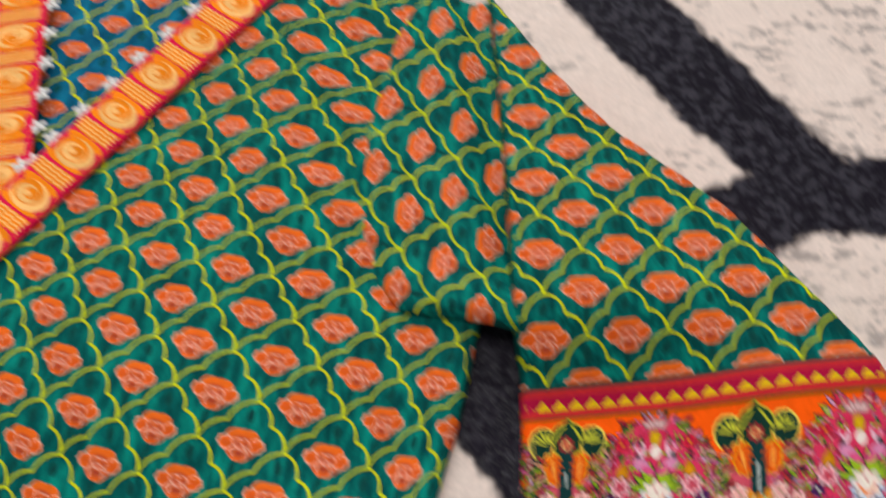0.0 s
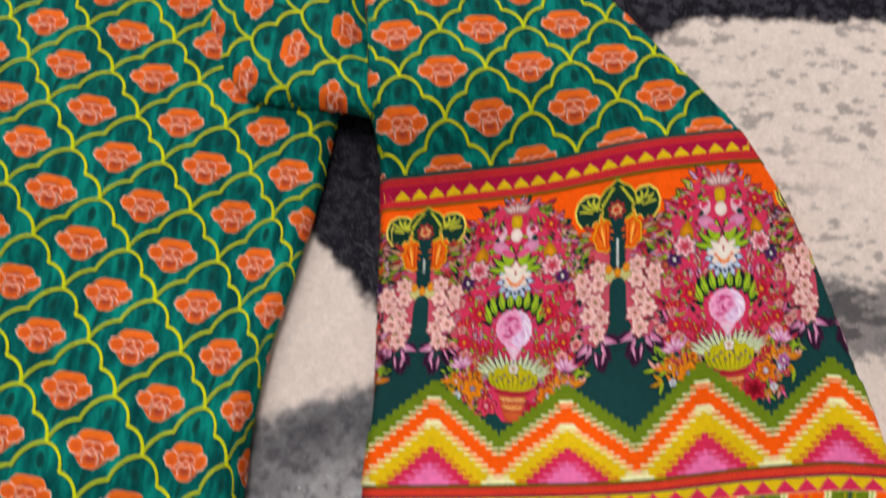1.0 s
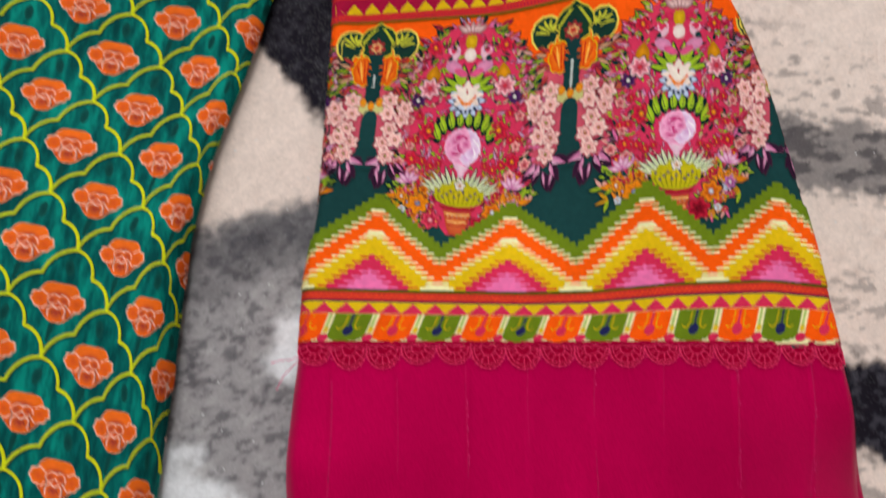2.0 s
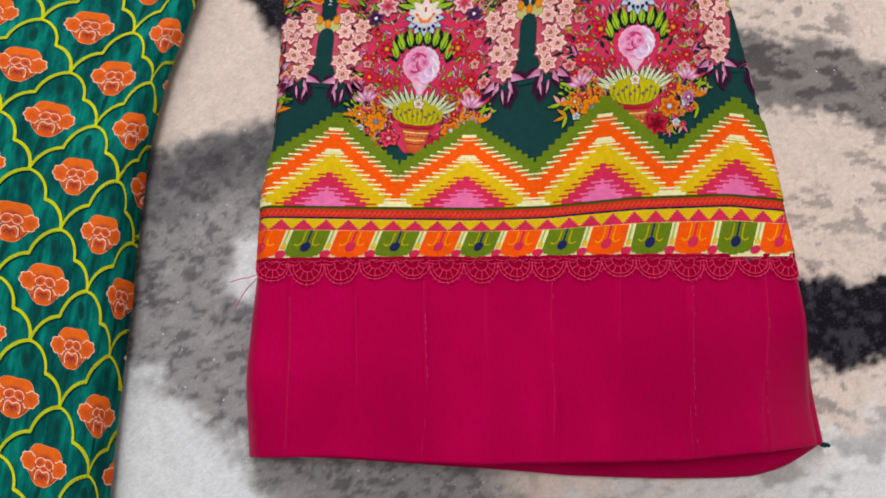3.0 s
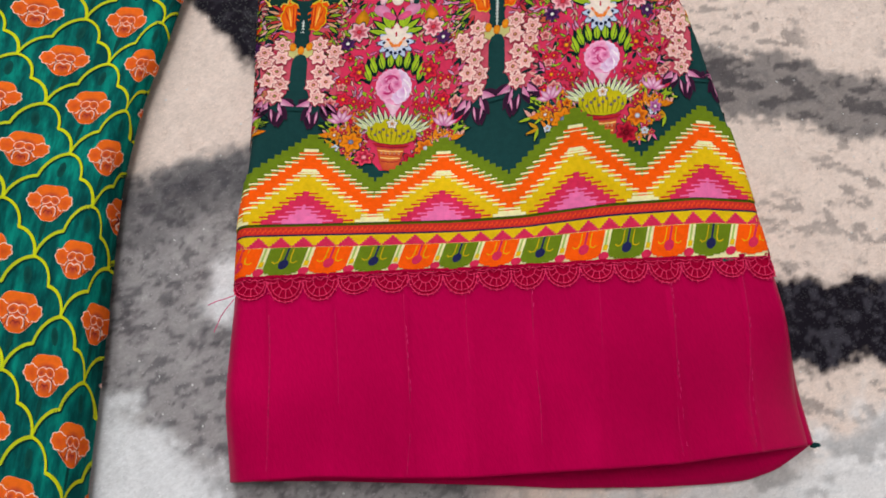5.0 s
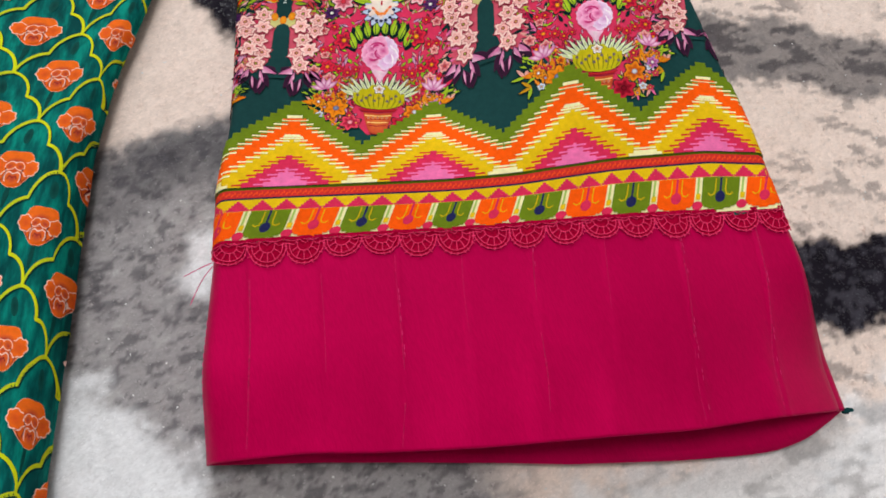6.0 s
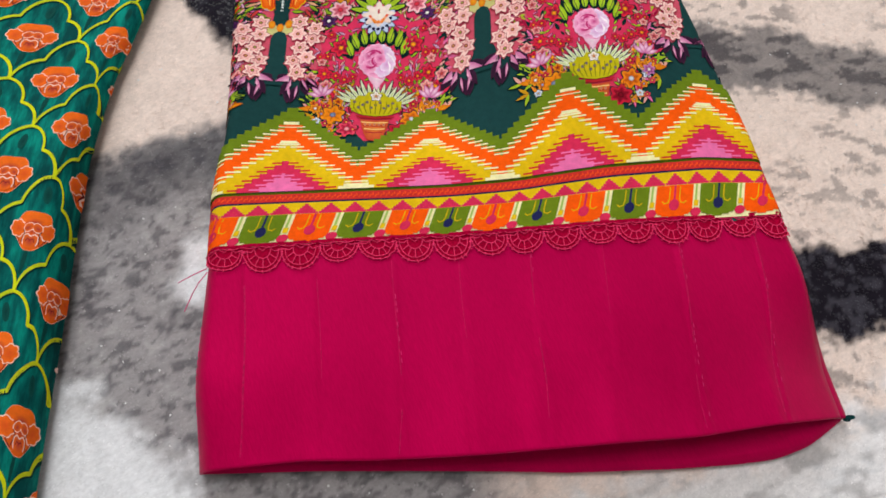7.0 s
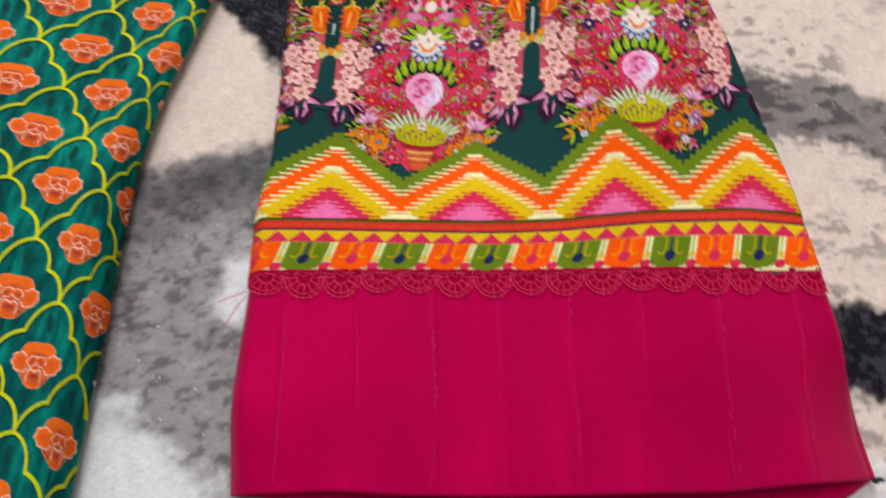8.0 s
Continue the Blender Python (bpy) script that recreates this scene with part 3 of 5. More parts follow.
def sleeve_top(x, y):
    sag = 0.0045 + 0.0135 * smooth01((x - 0.185) / 0.06) + 0.005 * smooth01((0.14 - x) / 0.03) - 0.004 * smooth01((x - 0.264) / 0.03)
    lower = 0.0142 + 0.004 * (x - 0.1) / 0.2 + 0.0006 * np.sin(60 * x)
    upper = 0.0205 + 0.005 * smooth01((0.2 - x) / 0.05) * smooth01((0.24 - y) / 0.06) + 0.001 * np.sin(50 * x + 30 * y)
    k = smooth01((y + 0.015) / 0.045)
    z = lower * (1 - k) + sag * k
    k = smooth01((y - 0.105) / 0.05)
    return z * (1 - k) + upper * k


def sleeve_low(x, y):
    return np.where(x < 0.16, 0.001 + 0.0115 * smooth01((y - 0.135) / 0.02), 0.001)


sleeve = Cloth(lambda y: (sleeve_left(y), sleeve_right(y)), sleeve_top, sleeve_low, 0.006, None, lambda y: 0.006 - 0.0042 * smooth01((y - 0.13) / 0.03))


def grain_slope(q):
    return np.interp(q, [-0.12, -0.02, 0.0, 0.022, 0.045, 0.065, 0.097, 0.106, 0.118], [-0.1, -0.112, -0.112, -0.118, -0.095, -0.065, -0.052, -0.015, -0.02])


def grain_lean(q):
    return np.where(q < -0.0214, 0.28 * (q + 0.0214), 0) + np.where(q < 0.105, 0.2 * (q - 0.02), 0.017 + 0.06 * (q - 0.105))


pull = flowing([(0.09, 0.0), (0.107, 0.0), (0.145, -0.001), (0.187, -0.0015), (0.21, -0.001), (0.243, 0.002), (0.277, 0.0033), (0.298, 0.0011), (0.31, 0.0)])


def sleeve_place(v):
    """From the border print's own measure to the plan."""
    q = v[:, 1]
    x = v[:, 0] + grain_lean(q)
    x = x + 0.0034 * smooth01((0.218 - v[:, 0]) / 0.05) * (q < -0.02145)
    k = smooth01((q + 0.034) / 0.02) * smooth01((0.06 - q) / 0.03)
    wave = pull(x) - 0.0025 * np.exp(-(((x - 0.187) / 0.02) ** 2)) * smooth01((q + 0.01) / 0.02)
    return np.c_[x, q + grain_slope(q) * (x - 0.2) + k * wave]


def row_y(q, x):
    return q + grain_slope(np.asarray(q)) * (x - 0.2)


SEAM = -0.0318
upper_sleeve = sleeve.sheet("sleeve", np.arange(-0.046, 0.332, 0.0016), 110, TEAL_SLEEVE, tunic, "green printed sleeve with a bright border", lambda c: c[:, 1] > row_y(SEAM, c[:, 0]) - 0.002)
d = Dye()
scallops(d, (0.1756, 0.1364), (0.0362, -0.0007), (0.0166, -0.0193), 11, lambda c: 0.1 < c[0] < 0.33 and 0.1 < c[1] < 0.36)
d.onto("scallop_print", sleeve, upper_sleeve, "orange blossoms under lime scallop lines", inside=lambda v: v[:, 1] > row_y(0.112, v[:, 0]))
# ---- sleeve border: bands, garden and flame-stitch zigzag ----
OLIVE, CREAMY, FLAME, SUNNY = srgb(106, 128, 24), srgb(244, 236, 178), srgb(250, 90, 8), srgb(226, 186, 18)
CERISE, ROSE, NIGHT, FOREST, BRICK = srgb(214, 44, 84), srgb(236, 112, 168), srgb(34, 38, 84), srgb(24, 63, 63), srgb(205, 48, 42)
PLUM, MUSTARD, SHELL, LILAC, LEAF, WHITE = srgb(172, 20, 62), srgb(206, 150, 22), srgb(236, 172, 160), srgb(220, 160, 198), srgb(164, 196, 40), srgb(240, 232, 226)
PX0, PX1 = 0.075, 0.335


def banding():
    d = Dye()
    # upper braid
    for lo, hi, c in ((0.1164, 0.1180, INK * 1.5 + 0.01), (0.1136, 0.1164, BRICK), (0.1076, 0.1136, PLUM), (0.1042, 0.1076, BRICK), (0.1032, 0.1042, OLIVE * 0.5)):
        d.bar(PX0, PX1, lo, hi, c, 14)
    for k in range(40):
        x = PX0 + 0.0072 * k
        d.blob((x, 0.1092), [(x - 0.0034, 0.1078), (x, 0.1078), (x + 0.0034, 0.1078), (x + 0.0022, 0.1095), (x, 0.1118), (x - 0.0022, 0.1095)], SUNNY, SUNNY, 15, 1)
    for k in range(190):
        x = PX0 + 0.00135 * k
        d.bar(x, x + 0.0005, 0.1143, 0.1157, PLUM, 15)
        d.bar(x, x + 0.0005, 0.1049, 0.1064, PLUM, 15)
    d.onto("upper_braid", sleeve, upper_sleeve, "red and yellow triangle braid", sleeve_place)
    d = Dye()
    # lower braid
    d.bar(PX0, PX1, -0.0133, -0.0123, OLIVE * 0.45, 14)
    d.bar(PX0, PX1, -0.0163, -0.0133, BRICK, 14)
    d.bar(PX0, PX1, -0.0170, -0.0163, NIGHT * 0.7, 14)
    d.bar(PX0, PX1, -0.0214, -0.0170, SUNNY, 14)
    for k in range(150):
        x = PX0 + 0.0018 * k
        d.line([(x, -0.0157), (x + 0.0004, -0.0148), (x + 0.0012, -0.0148), (x + 0.0010, -0.0139)], 0.0005, FLAME * 0.75 + PLUM * 0.25, 15)
    for k in range(34):
        x = PX0 + 0.0002 + 0.0079 * k
        for s in range(5):
            d.bar(x - 0.0038 + 0.0008 * s, x + 0.0038 - 0.0008 * s, -0.0213 + 0.00076 * s, -0.0213 + 0.00076 * (s + 1), CERISE, 15)
    # tongues above the lace
    d.bar(PX0, PX1, -0.0326, -0.0214, CREAMY, 14)
    d.onto("lower_braid", sleeve, upper_sleeve, "red braid over yellow and crimson triangles", sleeve_place)
    for k in range(-4, 14):
        x = 0.1305 + 0.01575 * k
        d = Dye(6)
        green = k % 2 == 0
        c = OLIVE if green else FLAME
        y0, y1 = -0.0319, -0.0215
        half = 0.0066
        d.bar(x - half, x + half, y0 + 0.0026, y1, c, 15, 0.001)
        for n in range(5):  # rounded foot
            cut = half * (1 - ((n + 1) / 5.5) ** 3)
            d.bar(x - cut, x + cut, y0 + 0.0026 - 0.00052 * (n + 1), y0 + 0.0026 - 0.00052 * n, c, 15, 0.001)
        dot = NIGHT if green else CERISE
        d.line([(x, y1), (x, -0.0245), (x, -0.0275)], 0.0007, dot, 17)
        d.blob((x, -0.0277), oval(x, -0.0277, 0.0018, 0.0018, 10), dot, dot, 18, 1)
        for s in (-1, 1):
            hook = np.array([(0.0018, -0.022), (0.0018, -0.0255), (0.0022, -0.0268), (0.0034, -0.0272), (0.0044, -0.0265)]) * [s, 1] + [x, 0]
            d.line(hook, 0.0004, SUNNY * 0.8 + c * 0.2, 16)
        g = x + 0.01575 / 2
        d.bar(g - 0.0005, g + 0.0002, -0.0275, -0.0215, LEAF * 0.8 + 0.1, 15)
        d.bar(g - 0.0008, g + 0.0008, -0.0283, -0.0265, SUNNY, 16)
        d.blob((g, -0.0303), oval(g, -0.0303, 0.0019, 0.0015, 10), CERISE, CERISE, 17, 1)
        if 0.095 < x < 0.315:
            d.onto("tongue_motif", sleeve, upper_sleeve, "green tongue motif with navy drop" if green else "orange tongue motif with pink drop", sleeve_place)
    # flame stitch: stepped rows
    d = Dye(13)
    P, A, h = 0.0498, 0.0217, 0.00195
    levels = [(0.0275, OLIVE, None), (0.0198, FLAME, CREAMY), (0.0108, SUNNY, CREAMY), (0.0014, CERISE, BRICK), (-0.0050, ROSE, ROSE)]
    rnd = random.Random(4)
    for r in range(21):
        q = -0.0123 + h * r
        for k in range(-1, 5):
            peak = 0.1372 + P * k
            for side in (-1, 1):
                reach = [min(max((lv - q - h / 2) / A * P / 2, 0), P / 2) for lv, _, _ in levels] + [0.0]
                for (lv, c, dash), hi, lo in zip(levels, reach, reach[1:]):
                    if hi > lo + 1e-5:
                        d.bar(*sorted((peak + side * lo, peak + side * hi)), q, q + h + 2e-5, c, 12)
                for (lv, c, dash), hi in zip(levels, reach):
                    if dash is None or hi <= 0 or hi >= P / 2:
                        continue
                    a0, a1 = hi - (0.0022 if dash is CREAMY else 0.0004), hi + (0.0026 if dash is CREAMY else 0.0034) + rnd.uniform(-3, 3) * 1e-4
                    a0, a1 = max(a0, 0), min(a1, P / 2)
                    d.bar(*sorted((peak + side * a0, peak + side * a1)), q + 0.0006, q + 0.00125, dash, 14)
                    if dash is CREAMY and lv > 0.015:
                        d.bar(*sorted((peak + side * a0, peak + side * a1)), q + 0.00125, q + 0.00142, OLIVE * 0.35, 14)
    for k in range(-1, 5):  # pale bars on the peaks and in the hollows
        peak = 0.1372 + P * k
        for lv in (0.0198, 0.0108):
            d.bar(peak - 0.0028, peak + 0.0028, lv - 0.0009, lv + 0.0004, CREAMY, 15)
            d.bar(peak - 0.0042, peak + 0.0042, lv - 0.0019, lv - 0.0012, CREAMY if lv < 0.015 else FLAME, 15)
        d.bar(peak + P / 2 - 0.006, peak + P / 2 + 0.006, -0.0123, -0.0112, CREAMY, 15)
        d.bar(peak + P / 2 - 0.0042, peak + P / 2 + 0.0042, -0.0112, -0.0102, CREAMY, 15)
    d.line([(0.1135, 0.0385), (0.1165, 0.0362), (0.120, 0.0325)], 0.0004, INK * 0.2, 16)
    d.onto("zigzag_band", sleeve, upper_sleeve, "stepped zigzag in olive, orange, yellow and pink", sleeve_place)


def blossom(d, x, y, r, petals, rim, core, eye, layer, pointed=False, angle=0.3, halo=FOREST * 0.5):
    n = petals * 6
    if pointed:
        for f, inner, outer, up in ((1.14, halo * 0.8, halo, 0), (1.0, core, rim, 1), (0.68, core * 0.62, core * 0.7, 1.5), (0.58, rim, core, 2)):
            d.blob((x, y), oval(x, y, r * f, r * f, n, petals, 0.4, angle, 1.0), inner, outer, layer + up)
        d.blob((x, y), oval(x, y, r * 0.22, r * 0.22, 9), srgb(150, 40, 56), srgb(150, 40, 56), layer + 3, 1)
        d.blob((x, y), oval(x, y, r * 0.12, r * 0.12, 8), eye, eye, layer + 3.5, 1)
        return
    d.blob((x, y), oval(x, y, r * 1.12, r * 1.12, n, petals, 0.22, angle), halo * 0.8, halo, layer)
    d.blob((x, y), oval(x, y, r, r, n, petals, 0.2, angle), core, rim, layer + 1)
    d.blob((x, y), oval(x, y, r * 0.66, r * 0.66, n, petals, 0.25, angle), core * 0.7, core * 0.9, layer + 1.5)
    for k in range(petals):  # fine veins
        t = angle + 2 * math.pi * k / petals
        d.line([(x + 0.3 * r * math.cos(t), y + 0.3 * r * math.sin(t)), (x + 0.82 * r * math.cos(t), y + 0.82 * r * math.sin(t))], [0.0004, 0.0001], core * 0.55, layer + 2)
    d.blob((x, y), oval(x, y, r * 0.3, r * 0.3, 9), eye * 0.55, eye * 0.55, layer + 2, 1)
    d.blob((x, y), oval(x, y, r * 0.2, r * 0.2, 8), eye, eye, layer + 3, 1)


def sprig(d, x, y, length, angle, colour, layer):
    d.blob((x + 0.5 * length * math.cos(angle), y + 0.5 * length * math.sin(angle)), leaf(x, y, length * 1.1, length * 0.44, angle), FOREST * 0.35, FOREST * 0.35, layer, 1)
    d.blob((x + 0.5 * length * math.cos(angle), y + 0.5 * length * math.sin(angle)), leaf(x, y, length, length * 0.25, angle), colour * 0.75, colour, layer + 1, 1)


def garden():
    garden_inside = lambda v: v[:, 1] > row_y(-0.008, v[:, 0])  # noqa: E731
    d = Dye()
    d.bar(PX0, PX1, 0.072, 0.1034, FLAME, 0)
    d.bar(PX0, PX1, -0.002, 0.072, FOREST, 0)
    d.onto("border_ground", sleeve, upper_sleeve, "orange over dark green ground", sleeve_place, garden_inside)
    ux, uy = 0.0000905, 0.0000975

    def at(a, dx, dy):
        return a + dx * ux, 0.1035 - (dy - 10) * uy

    rnd = random.Random(8)
    for k in range(-1, 3):
        a = 0.1669 + 0.0805 * k + 0.0055 * (k < 0)  # axis of a flowering arch, at the level of the zigzag
        d = Dye()
        # crimson ground of the arch
        side = [(40, 42), (120, 80), (195, 150), (250, 250), (275, 400), (290, 560), (250, 690), (180, 780), (100, 880), (40, 960)]
        outline = [at(a, s * w * (1 + 0.03 * ((i * 7) % 3)), yy) for s in (1, -1) for i, (w, yy) in (enumerate(side) if s > 0 else reversed(list(enumerate(side))))]
        fine = []
        for i, p in enumerate(outline):
            q = outline[(i + 1) % len(outline)]
            fine += [(p[0] + (q[0] - p[0]) * j / 3, p[1] + (q[1] - p[1]) * j / 3) for j in range(3)]
        d.blob(at(a, 0, 420), fine, srgb(218, 48, 94), srgb(216, 54, 90), 2, 8)
        # buds and leaves along the arch's rim, in mirrored pairs
        for n in range(130):
            yy = 34 + 5.5 * n
            w = np.interp(yy, [s[1] for s in side], [s[0] for s in side])
            px, py, tone, ang = rnd.uniform(-30, 14), rnd.uniform(-10, 10), rnd.choice([LILAC, CERISE, LEAF, SHELL, LEAF * 0.7, PLUM, FOREST * 0.6, ROSE, FOREST * 0.6, CERISE]), rnd.uniform(-0.4, 1.3)
            for s in (-1, 1):
                x, y = at(a, s * (w + px), yy + py)
                sprig(d, x, y, rnd.uniform(0.0032, 0.0056), ang if s > 0 else math.pi - ang, tone, 4)
        for n in range(230):
            yy, dx = rnd.uniform(90, 800), rnd.uniform(50, 275)
            w = np.interp(yy, [s[1] for s in side], [s[0] for s in side])
            if dx > w:
                continue
            tone, ang, ln = rnd.choice([LEAF, LEAF, FOREST * 0.6, SHELL, LILAC, LEAF * 0.7, ROSE]), rnd.uniform(0.3, 2.8), rnd.uniform(0.0018, 0.0036)
            for s in (-1, 1):
                x, y = at(a, s * dx, yy)
                sprig(d, x, y, ln, ang if s > 0 else math.pi - ang, tone, 6)
        for dx, yy, r in ((158, 152, 31), (152, 522, 38), (215, 640, 28), (168, 650, 19), (132, 668, 19), (245, 700, 24), (168, 722, 25), (98, 655, 15), (205, 560, 18), (196, 455, 17), (238, 560, 16)):
            for s in (-1, 1):
                blossom(d, *at(a, s * dx, yy), r * ux, 6, srgb(222, 36, 62), srgb(190, 26, 60), srgb(245, 150, 30), 9)
        for dx, yy, r in ((206, 692, 24), (270, 655, 24), (228, 585, 18), (240, 470, 20), (120, 740, 18)):
            for s in (-1, 1):
                blossom(d, *at(a, s * dx, yy), r * ux, 5, SHELL, srgb(230, 120, 130), srgb(190, 60, 60), 9)
        # crown of the arch: lily, golden urn, pearl, pink scrolls
        for s in (-2, -1, 0, 1, 2):
            x, y = at(a, 9 * s, 92)
            d.blob((x + 0.0012 * s * 0.4, y + 0.002), leaf(x, y, 0.0062, 0.0026, math.pi / 2 - 0.42 * s), srgb(240, 205, 200), srgb(150, 90, 96), 10 + abs(s), 2)
        for s in (-1, 1):
            for dx, yy, rx, ry, c in ((68, 242, 40, 26, srgb(224, 140, 180)), (62, 190, 14, 24, srgb(238, 190, 205)), (34, 268, 34, 16, srgb(232, 90, 140)), (84, 205, 14, 14, FOREST * 0.8), (42, 120, 22, 16, CERISE)):
                x, y = at(a, s * dx, yy)
                d.blob((x, y), oval(x, y, rx * ux, ry * uy, 14, 0, 0, 0.5 * s), c, c * 0.8, 11)
            loop = [at(a, s * (70 + 22 * math.cos(t)), 168 + 20 * math.sin(t)) for t in np.linspace(-0.5, 4.5, 12)]
            d.line(loop, 0.0007, srgb(236, 180, 200), 12)
            x, y = at(a, s * 160, 320)
            d.blob((x, y + 0.005), leaf(x, y, 0.0092, 0.0056, math.pi / 2 + 0.1 * s, 9), srgb(224, 150, 20), srgb(170, 106, 10), 10)
            blossom(d, *at(a, s * 166, 334), 42 * ux, 7, srgb(242, 190, 196), srgb(226, 110, 130), srgb(214, 50, 70), 13)
            blossom(d, *at(a, s * 212, 385), 28 * ux, 7, srgb(90, 40, 96), srgb(60, 24, 80), WHITE, 11)
            for n in range(4):
                ang = (0.25 + 0.42 * n) if s > 0 else math.pi - (0.25 + 0.42 * n)
                x, y = at(a, s * (18 + 6 * (3 - n)), 350 - 10 * n)
                sprig(d, x, y, 0.0085, ang, LEAF, 8)
            for dx, yy, ln, ang in ((20, 508, 0.0072, 1.5), (50, 516, 0.0078, 1.3), (80, 532, 0.008, 1.15), (104, 566, 0.0082, 1.2), (122, 548, 0.006, 0.9)):
                x, y = at(a, s * dx, yy)
                ang = ang if s > 0 else math.pi - ang
                mid = (x + 0.5 * ln * math.cos(ang), y + 0.5 * ln * math.sin(ang))
                d.blob(mid, leaf(x, y - 0.0012, ln * 1.15, 0.0044, ang), FOREST * 0.35, FOREST * 0.3, 8, 1)
                d.blob(mid, leaf(x, y, ln, 0.0026, ang + 0.12 * s), srgb(196, 216, 50), srgb(140, 180, 30), 10, 2)
                d.line([(x, y), mid, (x + 0.9 * ln * math.cos(ang), y + 0.9 * ln * math.sin(ang))], 0.0003, FOREST * 0.6, 11)
        x, y = at(a, 0, 128)
        d.blob((x, y), np.array([(-14, -34), (-6, -22), (0, -38), (6, -22), (14, -34), (26, -10), (24, 18), (10, 40), (-10, 40), (-24, 18), (-26, -10)]) * [ux, -uy] + [x, y], srgb(222, 180, 24), srgb(186, 140, 14), 13)
        x, y = at(a, 0, 190)
        d.blob((x, y), oval(x, y, 27 * ux, 30 * uy, 16), srgb(246, 236, 224), srgb(232, 200, 196), 14)
        # star flower with a feathered heart
        x, y = at(a, 0, 392)
        d.blob((x, y), oval(x, y, 92 * ux, 88 * uy, 60, 12, 0.34, math.pi / 12, 0.9), srgb(60, 74, 130), srgb(30, 40, 80), 12)
        d.blob((x, y), oval(x, y, 88 * ux, 84 * uy, 60, 12, 0.38, math.pi / 12, 0.9), srgb(226, 228, 240), srgb(186, 200, 228), 13)
        for n in range(9):
            t = math.pi + n * math.pi / 8
            d.blob((x + 52 * ux * math.cos(t), y + 50 * uy * math.sin(t)), oval(x + 52 * ux * math.cos(t), y + 50 * uy * math.sin(t), 8 * ux, 8 * uy, 7), NIGHT * 0.6, NIGHT * 0.6, 15, 1)
        x, y = at(a, 0, 368)
        d.blob((x, y), oval(x, y, 56 * ux, 56 * uy, 40, 8, 0.25, math.pi / 2), srgb(246, 236, 220), srgb(238, 214, 204), 16)
        for n, c in enumerate((srgb(232, 96, 60), srgb(244, 170, 130), srgb(238, 130, 40))):
            d.line([at(a, -40 + 8 * n, 372 + 10 * n), at(a, -22 + 4 * n, 395 + 8 * n), at(a, 0, 412 - 4 * n), at(a, 22 - 4 * n, 395 + 8 * n), at(a, 40 - 8 * n, 372 + 10 * n)], 0.0010, c, 17 + n)
        d.line([at(a, 0, 345), at(a, 0, 366)], 0.0007, srgb(190, 40, 60), 18)
        # rose: ruffled petals round a folded heart, on a pale neck
        neck = [at(a, dx, yy) for dx, yy in ((-44, 636), (-30, 668), (-14, 690), (-11, 722), (11, 722), (14, 690), (30, 668), (44, 636), (0, 620))]
        d.blob(at(a, 0, 665), neck, srgb(244, 214, 226), srgb(232, 170, 200), 12, 2)
        d.blob(at(a, 0, 588), oval(*at(a, 0, 588), 78 * ux, 76 * uy, 56, 9, -0.16, 0.4), srgb(214, 84, 146), srgb(226, 120, 176), 13)
        for n in range(9):
            t = 2 * math.pi * n / 9 + 0.3
            cx, cy = at(a, 46 * math.cos(t), 586 - 44 * math.sin(t))
            cool = math.cos(t) > -0.1
            tone = (srgb(216, 150, 206), srgb(242, 218, 240)) if cool else (srgb(226, 92, 156), srgb(248, 182, 214))
            d.blob((cx, cy), oval(cx, cy, 36 * ux, 33 * uy, 30, 5, -0.2, t), *tone, 14 + 0.5 * (n % 3))
        for n in range(6):
            t = 2 * math.pi * n / 6 + 0.8
            cx, cy = at(a, -10 + 24 * math.cos(t), 572 - 22 * math.sin(t))
            d.blob((cx, cy), oval(cx, cy, 26 * ux, 23 * uy, 24, 4, -0.2, t + 0.4), srgb(204, 62, 132), srgb(244, 168, 206), 16 + 0.5 * (n % 3))
        for r, t0, ox, oy in ((36, 0.4, -14, 572), (30, 2.4, 10, 588), (26, 4.0, -28, 596), (17, 1.2, -12, 566)):
            d.line([at(a, ox + r * math.cos(t), oy - 0.8 * r * math.sin(t)) for t in np.linspace(t0, t0 + 2.1, 10)], [0.0002, 0.0005, 0.0007, 0.0008, 0.0008, 0.0007, 0.0006, 0.0005, 0.0003, 0.0002], srgb(198, 44, 112), 18)
        for dx, yy, ln, ang in ((40, 556, 0.005, -0.9), (46, 590, 0.0045, -1.5)):
            x, y = at(a, dx, yy)
            d.line([(x, y), (x + 0.5 * ln * math.cos(ang) + 0.0006, y + 0.5 * ln * math.sin(ang)), (x + ln * math.cos(ang), y + ln * math.sin(ang))], [0.0003, 0.0009, 0.0002], srgb(252, 238, 246), 18)
        # spiky plant in its yellow bowl
        for n in range(16):
            s, m = (-1, n // 2) if n % 2 else (1, n // 2)
            x, y = at(a, s * (6 + 13 * m), 752 + 3 * m)
            ang = 1.52 - 0.145 * m
            ang = ang if s > 0 else math.pi - ang
            ln = (0.005, 0.0072, 0.0092, 0.0074, 0.009, 0.0072, 0.0084, 0.0066)[m]
            mid = (x + 0.45 * ln * math.cos(ang), y + 0.45 * ln * math.sin(ang))
            d.blob(mid, leaf(x, y, ln * 1.05, 0.002, ang), FOREST * 0.6, FOREST * 0.5, 14 + m % 2, 1)
            d.blob(mid, leaf(x, y, ln, 0.0013, ang), srgb(170, 192, 110), srgb(240, 240, 212), 15 + m % 3, 2)
        x, y = at(a, 0, 782)
